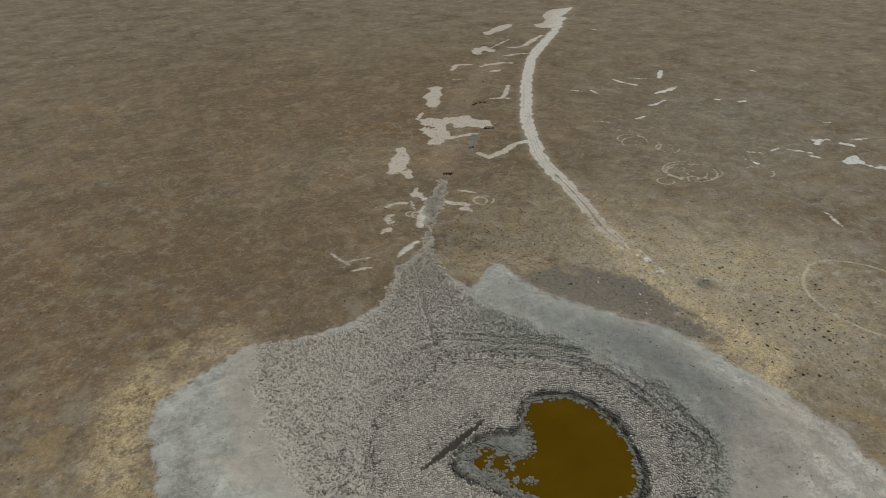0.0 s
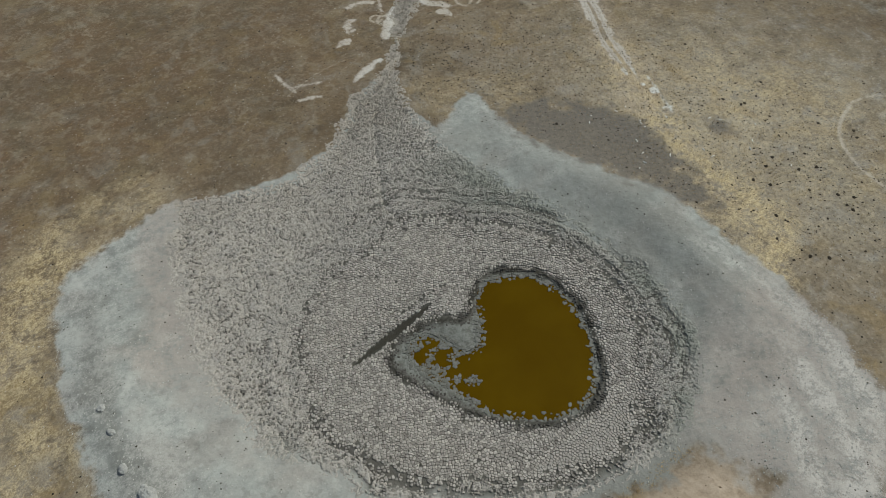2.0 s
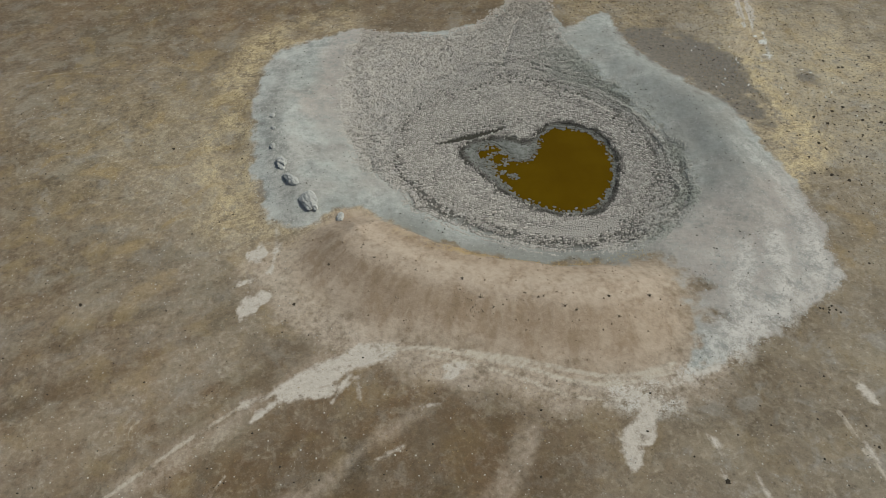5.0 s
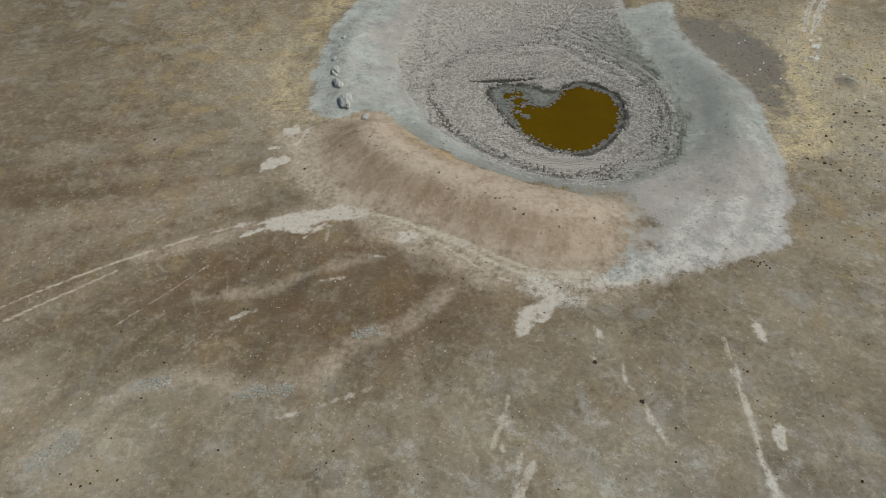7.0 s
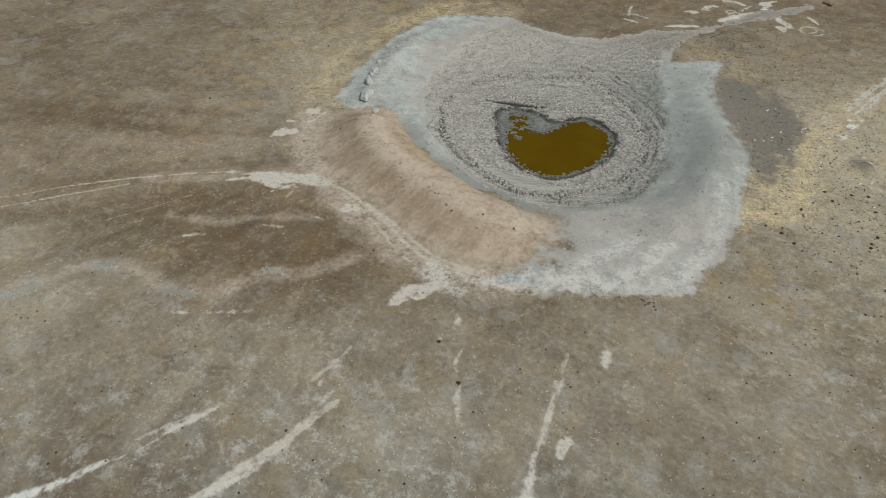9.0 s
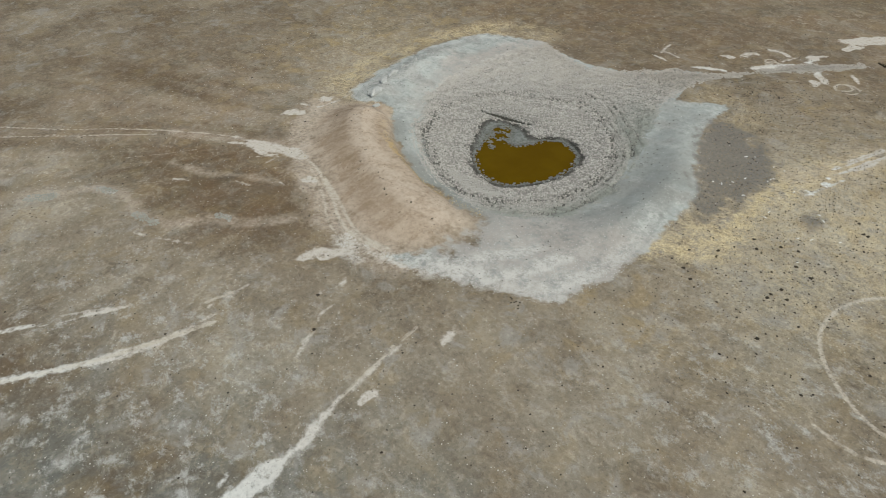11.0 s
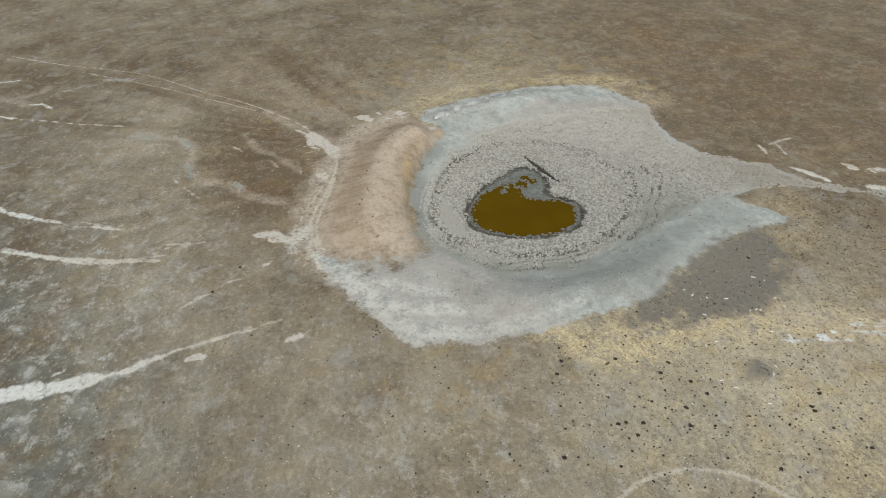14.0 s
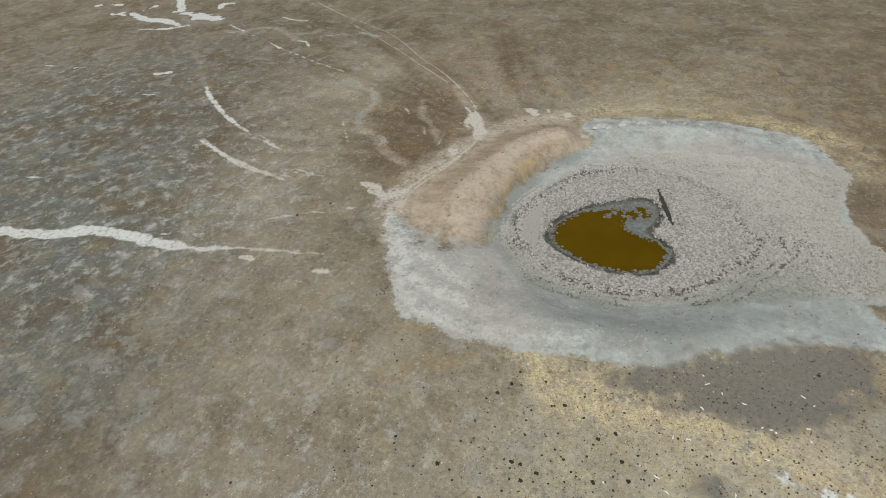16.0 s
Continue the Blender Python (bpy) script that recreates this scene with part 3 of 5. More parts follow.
SALT_FAR = """1.23|73.4,145.6 67.4,138.7 64.3,134.7
0.26|74.9,144.3 77.0,143.9
0.34|59.9,132.1 56.5,129.5
0.57|85.9,154.9 90.7,158.5 93.4,156.1
0.72|93.9,153.4 99.8,153.4 102.6,151.1
0.56|91.3,148.3 94.7,147.8
1.10|102.9,165.4 109.0,169.4 107.3,164.4
0.33|110.8,167.8 122.0,172.6
0.67|114.4,164.6 119.1,163.7 128.2,168.2 135.0,171.2
0.46|106.1,158.0 112.0,157.6 114.5,155.7
0.50|77.3,130.8 80.3,130.3 87.5,136.3
0.49|79.2,130.0 80.6,128.5
0.27|80.4,148.0 83.6,146.6
1.1|45.0,118.4 42.3,114.6 38.9,111.6 37.8,110.9
0.55|40.7,110.2 38.9,107.8
2.1|58.7,124.6 55.0,120.8 52.0,117.6
0.54|52.0,119.0 56.5,117.6 60.4,116.5
1.9|62.1,124.5 64.7,120.9
0.60|54.4,108.7 54.4,106.2 56.8,106.3 59.8,107.1 62.2,107.8 65.1,107.7
0.52|36.4,103.0 35.9,101.1 36.3,99.8
0.29|30.1,100.9 31.9,101.0 33.1,100.3
0.11|34.2,100.6 33.0,98.0
0.22|41.7,99.6 42.9,97.5 43.3,96.8
0.36|38.0,97.2 38.9,95.4 40.4,93.9
0.35|38.4,93.7 39.1,92.8
0.41|28.8,98.5 27.3,96.5
0.33|25.6,95.1 26.8,95.4
0.41|34.4,97.7 32.1,95.2 30.4,93.3
0.3|27.7,90.1 25.7,89.5 23.5,88.4
0.12|17.5,94.4 17.5,92.2 17.7,90.4
0.09|18.1,91.4 19.6,90.8 20.8,90.4
0.18|17.5,89.1 18.7,88.8 19.5,88.4
0.13|48.3,73.8 47.7,72.2
0.37|46.9,70.0 47.1,68.6
0.24|45.8,66.5 46.7,66.2
1.6|122.7,183 140.1,190.4
2.3|146,184.5 147.6,180.8 168.6,198.5
1.5|152,176.1 152.7,168.4 152.7,161.6
1|-69.6,-46.2 -60.8,-41.2 -54.8,-37.8 -53.7,-38.7
1.3|-54.8,-37.8 -51.7,-33.2
1.8|-70.4,-70.6 -73.5,-64.2
1.3|-72.2,-53.7 -70.6,-47.4 -70.5,-43.2
1.2|-56.4,-58.9 -57.1,-54.8
1.1|-54.6,-46.2 -56.9,-45.5
1.7|-50.2,-51.2 -50.2,-49
1.3|-51.6,-47.8 -47.6,-42.4 -47.1,-37.4 -45,-32.8
0.59|-41.1,-39.3 -42,-33.5 -45,-30.4
1.6|-52.1,-32.2 -49.1,-27.1
0.75|-57.3,-29.4 -60.6,-30.6 -61.7,-28.6
0.33|-53.4,-13.3 -51.4,-9.9 -50.9,-6.4
0.48|-75.6,-30.6 -71.9,-27.4 -70.3,-25.8
0.14|-41.5,-20.1 -40.5,-14.6 -38.6,-10.6 -34.7,-6.2 -30.5,-0.2 -26.7,5.5 -23.8,10.8
0.29|-35.2,-6.7 -33.4,-5.0
0.16|-39.7,5.9 -38.1,8.9
0.29|-38.2,-1.6 -34.7,0.4
0.25|-38.9,-1.3 -41.6,0.5 -42.4,3.2 -42.1,6.1
0.29|-38.2,-3.4 -37.7,-1.5
0.30|-46.3,-21.5 -43.9,-18.6 -42.8,-16.5
0.24|-12.0,34.0 -9.7,35.3 -5.8,36.5
0.62|-5.8,36.5 -4.0,38.2
0.66|2.5,34.5 2.0,35.2
0.23|-6.5,34.2 -5.1,36.0
1.2|-70,-29.6 -69.9,-25.5
0.86|-18.6,-21.5 -18.9,-19.7
0.47|-12.3,-8.6 -9.3,-6 -4.6,-1.8 -1.2,2.1
0.29|-1.2,2.1 0.9,4.9
0.34|3.7,-0.6 6.6,3 9.4,7 10.7,9.7 11.9,12.9
0.25|2.8,7.9 5,11.3"""
WHITE = """.65|111,125.1 110.6,122.3 111,118.3
.4|114,124.1 117.9,119.7
.95|126.8,122.8 120.5,119
.75|109,111.7 112.9,111.5 117.1,111.7
.5|99.8,107.3 101.9,106.7 106,107.1
.35|91,103.5 93.5,103.3
.4|95.7,125 97.2,122.1
.4|99.4,122.1 98.6,119.3
.25|81.6,107.8 84.2,107.1 85.4,104
.5|114.4,101.5 115,100
.4|117.2,96.7 119.1,96.2
.65|146.6,110.8 142.2,105.9
.4|150.5,113.7 152.2,110.1 155.7,106.6
.3|91.1,80.8 92.9,78.7
.55|87.7,78.5 87.8,76.3
.3|95,78.1 97.4,78
.4|97.9,76.8 99.4,73.3
.65|97.8,72.9 98.3,71.5
.75|104.4,74.6 107.3,75.5
.5|106.9,74.8 108.6,74.5
.75|108.1,72 108.7,70.5
.9|99.9,67.4 103,68.1
1.0|101.5,66.4 101.1,64.6 102.1,62.6
.4|111.5,71.9 114.8,70.4
.35|117.7,79.4 118.8,78.2
.3|77.9,61.4 77.3,60.4 75.3,58"""
LINES = """.15|-93.1,-34.2 -81.6,-25.7 -71.0,-17.5 -64.0,-10.6 -53.7,-0.4 -44.9,8.6 -36.0,16.9 -30.2,21.7 -24.2,27.0 -21.2,29.5
.15|-90.0,-30.4 -82.5,-24.3 -73.2,-16.9 -65.4,-9.8 -55.0,0.4 -48.3,9.2 -43.0,14.6 -37.7,18.7 -31.7,22.6 -27.5,26.2 -21.8,30.4 -14.9,34.2 -11.9,35.6
.07|-19,23.9 -16,27.7 -13.7,30.6
.16|27.2,16.8 27.1,20 26.8,23
.2|61.4,55.9 57.5,54.8 55.1,53 53.5,50.2 53,46.7 53.9,43.8 55.6,41.5 58.3,39.3 60.9,38.9 63,39.2
.18|55.4,36.7 58.2,36.1 60.9,37.1 62.7,39 63.3,42 63,44.9
.18|61.4,55.9 64,55.2 66.5,52.6 67.4,49 66.6,45 64.6,41.6 61.6,39.4
.25|4.2,-.7 7.9,5 10.3,9.5 12.7,15.1
.16|26.9,25.7 26.9,23.8
.2|10.1,16.1 10.8,18.6
.05|56.6,101.9 51.2,98.3 47.8,96.8 43.9,95.8
.04|23.2,90.8 28.8,92.3 34.7,92.4 39.6,92.9
.06|11.1,98.5 15.5,92 18.7,88.3
.04|-12,96 -6,90.5 -.5,85.5
.07|17,90.5 21,92 24.5,92.2
0.06|-49.7,83.0 -35.3,73.1 -28.1,67.4
0.06|-38.9,82.2 -29.4,81.5 -21.6,80.1
0.05|-59.8,58.2 -47.0,62.2 -37.7,65.2
0.06|-68.6,57.0 -55.2,58.9 -45.2,61.6
0.06|-76.0,101.3 -60.7,92.2 -46.4,83.7 -32.5,83.1
0.08|-38.0,74.1 -27.1,64.8 -17.2,56.1
0.08|-36.5,75.5 -25.8,66.0 -16.3,57.0
.2|-2,37.5 1.1,36.9 4.2,35.4 7.3,33.9 10.2,32.1 13.4,31.1 17.4,31.1
.16|.7,36.4 3.8,34.9 6.8,33.1 9.7,31 12.9,30
.2|3.2,36.2 7.2,34.5 10.6,32.8 13.8,31.6 17.9,31.7"""
DUST = """.6|-20,12.6 -18.5,14.1 -16.8,16.2 -15.8,18.5 -14,19.3 -11.8,20 -8.8,19.6 -6.3,19.3 -4,20.1 -2.2,21 -1.2,22.5 .2,24 2.6,25.2 5,27.5 6.6,29.4
.35|-13.4,27 -7.9,28.5 -4.6,30.5 -1.1,31.9
2.05|-9,48.5 -7.6,44 -4.4,39.6 1,36.6 7,33.4 13,31.2 20,31.4
1.6|-9,36.4 -4,38.4 2,36.6
1.0|-20,31 -12,35.2
0.7|-42.1,-20.2 -42.3,-16.8 -43.8,-15.4 -45.4,-13.6 -45.0,-10.3 -42.1,-6.9 -38.2,-3.4
.5|-41.5,-6.8 -42.6,-4.3 -43.2,-2.1 -45.2,-1.5
2.2|-66,-11.5 -49,7.7 -31,22 -20,30
2.5|-40,26 -24,36 -12,41
2.2|-30,40 -18,44 -10,47
4|44,106 56,118 68,130 82,142 97,153 116,164
2.2|-34,44 -24,47 -14,48.5"""
ROAD = rounded(points("194.4,212.2 167.6,191.5 146.1,175.7 127.8,163.6 112.3,152.9 100.8,143.0 91.4,134.4 81.9,124.9 72.8,115.4 66.3,107.3 60.3,99.0 56.6,91.0 53.2,84.1 49.8,78.2 48.1,74.0 46.5,71.0 44.2,68.3"), False)
BERM_SHRUBS = "-2.4,46.8 -2.6,46.6 1.2,43.3 4.6,41.6 6.3,38.8 9.8,38.7 10.2,38.7 12.3,37.1 15.2,37.8 15.3,36 18.4,37.4 19.1,36.9 -5.4,46.1 -1.7,45.3 5.6,39.8 8.9,39.3 11.5,37.6"
STICKS = ("37.5,62 38.4,62.2 39.2,63.2 39.2,69.9 38.4,69.3 41.6,68.9 42.1,65.6 42.2,66.2 42.4,66.5 41,61.5 40,64.7 44.9,65.4 44.1,59.1 44.1,60.2 48.2,62.8 48.8,62 47.7,57.7 "
          "48.8,58.3 48.8,54.1 51,59.6 42.8,68.8")
RUBBLE = """.75|-19.4,13 -17.8,14.9
.5|-15.4,18.8 -13.2,19.5
.6|-7.3,19 -4.5,19.5
.5|-.2,24.5 1.2,24.9
.7|-44.2,7.6 -42.4,11.6
.8|54,110.5 57.5,113.6 60,116"""


# rings left by a spinning car: centre and radius
SPINS = "76,81.7,4.2 75.5,82,3.2 74.6,82.4,2.2 69.6,81.8,1.3 80.6,96.5,2.6 80.2,94.2,3.4 82,90,2.0 84.4,74.5,2.2 77.6,80.4,3.0 42.6,94.1,1.5 42.2,94.3,1.0 32.4,96,1.1 33.6,95.2,0.8 31.6,97,0.7"


def courses(text):
    for cx, cy, r in ([float(v) for v in c.split(",")] for c in SPINS.split()) if text is LINES else ():
        a = np.arange(0, 5.6, 0.28) + cx
        yield 0.17, np.stack([cx + r * np.cos(a), cy + r * np.sin(a)], -1)
    for row in text.splitlines():
        w, pts = row.split("|")
        pts = points(pts)
        yield float(w), (rounded(pts, False, 3) if len(pts) > 2 else pts)


# ---- the ground: one sheet to the horizon ----
def axis(far_a, mid_a, core_a, core_b, mid_b, far_b):
    """Grid lines, close in the middle and ever wider outwards."""
    out = [core_a + 0.25 * i for i in range(int((core_b - core_a) / 0.25) + 1)]
    for end, sign in ((far_b, 1), (far_a, -1)):
        v, w, mid = (out[-1] if sign > 0 else out[0]), 0.25, (mid_b if sign > 0 else mid_a)
        more = []
        while (v - end) * sign < 0:
            w = min(w * 1.06, 0.6) if (v - mid) * sign < 0 else w * 1.22
            v += w * sign
            more.append(v)
        out = out + more if sign > 0 else more[::-1] + out
    return np.array(out)


gx, gy = axis(-3000, -66, -22, 68, 128, 3000), axis(-3000, -62, 10, 104, 172, 3000)
X, Y = np.meshgrid(gx, gy)
shape = X.shape
fields = {k: np.full(shape, -9.0) for k in ("salt", "line", "rut", "grey", "berm", "stain")}
fields.update({k: np.zeros(shape) for k in ("tone", "straw", "dust", "bloom", "crest", "scarp", "frost", "shade", "slate", "mud", "mauve", "rust", "wet", "soaked", "clean", "wild", "gild", "rill", "flank")})


def window(pts, margin):
    """The part of the grid round some points."""
    lo, hi = pts.min(0) - margin, pts.max(0) + margin
    i, j = np.searchsorted(gy, (lo[1], hi[1])), np.searchsorted(gx, (lo[0], hi[0]))
    return slice(max(i[0] - 1, 0), i[1] + 1), slice(max(j[0] - 1, 0), j[1] + 1)


for text, key in ((SALT, "salt"), (SKIRT, "frost"), (SALT_FAR, "salt"), (WHITE, "salt"), (LINES, "line")):
    for w, pts in courses(text):
        s = window(pts, w + 3)
        d, along = line_dist(X[s], Y[s], pts)
        taper = 1 - 0.35 * np.abs(2 * along - 1)
        if key == "frost":
            f = step(-0.9, 0.5, w - d + 0.7 * fractal(X[s], Y[s], 1.1, 71))
            fields[key][s] = np.maximum(fields[key][s], f)
            continue
        w = w * (1.55 if text is SALT_FAR and pts[0][1] > 86 else 1.0)
        f = w * taper - d if key == "salt" else w - d
        if key == "salt" and w > 0.3:
            long = np.hypot(*(pts[-1] - pts[0])) > 5 * w
            f = f * 0.9 + w * (0.5 if long else 1.3) * fractal(X[s], Y[s], 1.2 * w + 0.4, 70) - 0.05 * w
        f = f - 0.10 * w * (pts[0][1] > 104)
        f = f - 0.10 * (text is SALT and w < 0.55) + 0.12 * (text is SALT and w > 0.6)
        fields[key][s] = np.maximum(fields[key][s], f)
        if text is WHITE:
            fields["clean"][s] = np.maximum(fields["clean"][s], step(3, 1, d - w))
for w, pts in courses(DUST):
    s = window(pts, w + 4)
    d, along = line_dist(X[s], Y[s], pts)
    fields["dust"][s] = np.maximum(fields["dust"][s], step(w + 0.7, w * 0.2, d + 0.5 * fractal(X[s], Y[s], 2.5, 75)) * (0.2 if w > 2.1 else 0.6))
fields["clean"] = np.maximum.reduce([fields["clean"], 0.7 * step(12, 0, Y), step(7, 3, np.hypot(X - 47.2, Y - 68))])
fields["clean"] = np.maximum(fields["clean"], 0.8 * np.exp(-((X - 27) / 6) ** 2 - ((Y - 4) / 9) ** 2))
# the dirt road: two bright wheel lanes
s = window(ROAD, 9)
d, along = line_dist(X[s], Y[s], ROAD)
half = 1.1 + 0.25 * step(0.75, 0.2, along) - 0.35 * step(0.75, 0.95, along)
lanes = half - d + 0.5 * fractal(X[s], Y[s], 1.5, 77) - 1.3 * np.exp(-(d / 0.28) ** 2) * step(0.55, 0.7, along)
fields["rut"][s] = np.maximum(0.16 - np.abs(d - 0.55), 0.12 - d) - 0.1 * step(0.5, 0.2, along)
fields["salt"][s] = np.maximum(fields["salt"][s], lanes - 0.9 * step(0.85, 1.0, along))
fields["clean"][s] = np.maximum(fields["clean"][s], 0.55 * step(4, 2, d) * step(0.9, 0.5, along))
fields["dust"][s] = np.maximum(fields["dust"][s], 0.4 * step(2.6, 1.0, d))

s = window(np.array([[-20, 22], [58, 112]]), 0)
x, y = X[s], Y[s]
plan = lie(x, y)
grey, mud, rim, berm, shore = (plan[k] for k in ("grey", "mud", "rim", "berm", "shore"))
meet = np.exp(-((x - 21.8) / 5.5) ** 2 - ((y - 37.5) / 6) ** 2)
fields["grey"][s] = grey * (1 - 0.85 * meet) - 1.7 * step(79, 83, y) * step(2, 6, x)
fields["berm"][s] = berm * (1 - 0.8 * meet)
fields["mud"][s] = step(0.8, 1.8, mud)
patchy_m = fractal(x, y, 2.6, 41)
fields["mauve"][s] = 0.8 * step(-4.0, -1.0, mud + 3.0 * fractal(x, y, 3, 44)) * step(8, 2, x) * (0.35 + 0.65 * step(60, 70, y)) * step(50, 56, y) + 0.5 * step(-3, -0.5, mud) * step(24, 30, x) * step(72, 78, y) + 0.75 * step(52, 44, y + 3 * patchy_m) * step(19, 24, x)
fields["stain"][s] = inside_dist(x, y, STAIN) + 1.5 * fractal(x, y, 2.2, 45) + 1.0 * fractal(x, y, 0.8, 46)
fields["stain"][s] = np.maximum(fields["stain"][s], 0.9 - np.hypot((x - 47.8) / 1.0, (y - 61.3) / 1.5) + 0.8 * fractal(x, y, 0.9, 46))
d, along = plan["crest"], plan["crest_along"]
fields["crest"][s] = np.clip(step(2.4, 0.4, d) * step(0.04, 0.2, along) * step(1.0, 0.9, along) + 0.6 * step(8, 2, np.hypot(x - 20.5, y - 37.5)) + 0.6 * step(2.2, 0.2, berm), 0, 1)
fields["rill"][s] = fractal(along * 70, d * 0.35, 1.0, 64) * step(0.8, 2.0, d)
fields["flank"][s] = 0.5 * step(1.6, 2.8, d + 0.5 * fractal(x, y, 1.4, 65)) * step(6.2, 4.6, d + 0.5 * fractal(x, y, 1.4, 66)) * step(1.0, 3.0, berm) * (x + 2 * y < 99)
inner, _ = line_dist(x, y, rounded(points("0.5,48.8 1.5,47.3 4.8,45.4 8.8,43.9 12.9,42.8 16.4,42.4 20.6,42.4"), False))
fields["scarp"][s] = (0.3 + 0.7 * step(2, 6, x)) * step(0.75, 0.2, inner + 0.4 * fractal(x, y, 1.0, 58))
fields["wet"][s] = step(0.1, 0.7, rim)
fields["soaked"][s] = np.maximum(step(-0.2, 0.1, rim + 0.3 * fractal(x, y, 0.8, 62)) * step(0.42, 0.1, rim + 0.5 * fractal(x, y, 0.7, 63)), 1.0 * step(0.55, 0.25, plan["slot"] + 0.3 * np.abs(2 * plan["slot_along"] - 1) ** 2))
# salt skirt on the south-east shoulder and pale patches on the terraces
skirt, run = line_dist(x, y, rounded(points("20,31.4 24,32.6 29,34.2 32.6,36 34.6,40 35.6,46 35.2,52"), False))
patchy = fractal(x, y, 2.1, 40)
west, _ = line_dist(x, y, rounded(points("-10.4,49 -10.4,54 -10.6,60 -10.2,68 -9.2,75 -8.4,79 -4,81.5"), False))
streaks = fractal(run * 5, skirt * 1.5, 1.0, 43)
frost = np.maximum(0.75 * step(2.2, 0.2, skirt + 1.0 * patchy + 1.8 * streaks), 0.5 * step(6.5, 1.0, west + 2.6 * patchy))
frost = np.maximum(frost, 0.35 * step(0.25, 0.7, patchy) * step(0, 1, grey) * step(0.5, -0.5, mud))
# shade of hollows and lee slope put into colour; greyer silt at bank foot
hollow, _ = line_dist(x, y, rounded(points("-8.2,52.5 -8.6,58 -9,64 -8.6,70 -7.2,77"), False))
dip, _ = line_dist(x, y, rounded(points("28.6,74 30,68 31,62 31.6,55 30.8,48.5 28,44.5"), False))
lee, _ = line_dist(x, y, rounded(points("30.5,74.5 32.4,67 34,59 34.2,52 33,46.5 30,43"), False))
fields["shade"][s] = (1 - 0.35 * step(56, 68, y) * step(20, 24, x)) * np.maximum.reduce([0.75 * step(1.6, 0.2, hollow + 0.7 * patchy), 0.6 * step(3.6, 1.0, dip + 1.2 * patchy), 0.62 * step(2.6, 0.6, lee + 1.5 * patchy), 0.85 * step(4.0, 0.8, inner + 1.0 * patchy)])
north, _ = line_dist(x, y, rounded(points("27,78.5 29.5,78 31.5,77 31.8,73"), False))
frost = np.maximum(frost, 0.3 * step(2.0, 0.3, north + patchy))
toe, _ = line_dist(x, y, rounded(points("-10.5,47.5 -8.5,44 -5,39.8 0,37 6,33.8 11,31.4 17,30.9 21,31.4"), False))
fields["frost"][s] = np.maximum(fields["frost"][s], frost * step(-0.7, 0.3, grey))
fields["dust"][s] = np.maximum(fields["dust"][s], step(3.2, 0.5, toe + 1.3 * patchy))
fields["clean"][s] = np.maximum(fields["clean"][s], 0.75 * step(-1, 1, grey))
# straw belts along the silt's edge
out = -grey
east = step(1.5, 0.2, np.abs(out - 2.4) / 2.6) * step(30, 40, x) * step(44, 52, y) * step(84, 78, y)
north = step(1.4, 0.3, np.abs(out - 1.6) / 2.2) * step(75, 77, y) * step(87, 82, y) * step(26, 29, x) * step(40, 35, x)
westb = step(1.4, 0.2, np.abs(out - 2.5) / 3.4) * step(4, -2, x) * step(46, 54, y) * np.clip(0.75 + 0.9 * fractal(x, y, 2.6, 49), 0, 1)
belt, _ = line_dist(x, y, rounded(points("36.6,47.2 40.8,51 42.4,57 43.6,64 46.5,72 49,76"), False))
fields["straw"][s] = np.clip(np.maximum.reduce([east * 0.8, north * 0.35, westb * 0.9, step(3.6, 0.6, belt + 1.2 * fractal(x, y, 1.8, 47) + 0.8 * fractal(x, y, 0.6, 48))]), 0, 1)

out = np.hypot(X - 15, Y - 60)


def spot(cx, cy, rx, ry):
    return np.exp(-((X - cx) / rx) ** 2 - ((Y - cy) / ry) ** 2)


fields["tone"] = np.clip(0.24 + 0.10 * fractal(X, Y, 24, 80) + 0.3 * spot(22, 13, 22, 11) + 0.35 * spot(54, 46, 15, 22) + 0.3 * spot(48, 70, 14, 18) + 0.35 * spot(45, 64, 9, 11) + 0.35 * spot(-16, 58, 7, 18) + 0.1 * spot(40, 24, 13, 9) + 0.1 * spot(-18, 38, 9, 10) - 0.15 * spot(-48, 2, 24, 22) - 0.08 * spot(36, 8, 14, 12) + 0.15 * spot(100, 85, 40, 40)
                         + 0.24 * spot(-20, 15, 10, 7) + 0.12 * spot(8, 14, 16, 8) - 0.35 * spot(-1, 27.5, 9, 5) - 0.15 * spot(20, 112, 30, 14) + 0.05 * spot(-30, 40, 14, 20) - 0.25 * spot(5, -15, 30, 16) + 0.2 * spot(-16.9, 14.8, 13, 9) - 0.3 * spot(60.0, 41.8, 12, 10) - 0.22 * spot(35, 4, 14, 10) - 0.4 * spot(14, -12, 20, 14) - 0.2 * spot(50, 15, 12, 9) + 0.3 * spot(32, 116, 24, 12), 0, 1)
fields["rust"] = np.clip(0.95 * spot(45, 150, 95, 60) + 0.8 * spot(-16, 100, 32, 18) + 0.6 * spot(66, 112, 26, 24) + 0.95 * spot(-3, 28, 14, 7) + 0.8 * spot(-24, 36, 26, 22), 0, 1)
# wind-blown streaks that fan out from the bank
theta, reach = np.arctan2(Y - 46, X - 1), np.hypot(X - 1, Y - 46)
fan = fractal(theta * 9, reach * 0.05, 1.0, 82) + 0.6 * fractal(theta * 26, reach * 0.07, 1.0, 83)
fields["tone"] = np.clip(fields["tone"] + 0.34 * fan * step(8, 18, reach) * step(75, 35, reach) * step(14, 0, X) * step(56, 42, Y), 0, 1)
fields["slate"] = np.clip(0.3 * spot(55, 50, 14, 18) + 0.55 * spot(44.9, 10.7, 11, 11) + 0.95 * spot(32, -2, 20, 16) + 0.5 * spot(105, 92, 40, 30) + 1.0 * spot(5, -25, 45, 26), 0, 1)
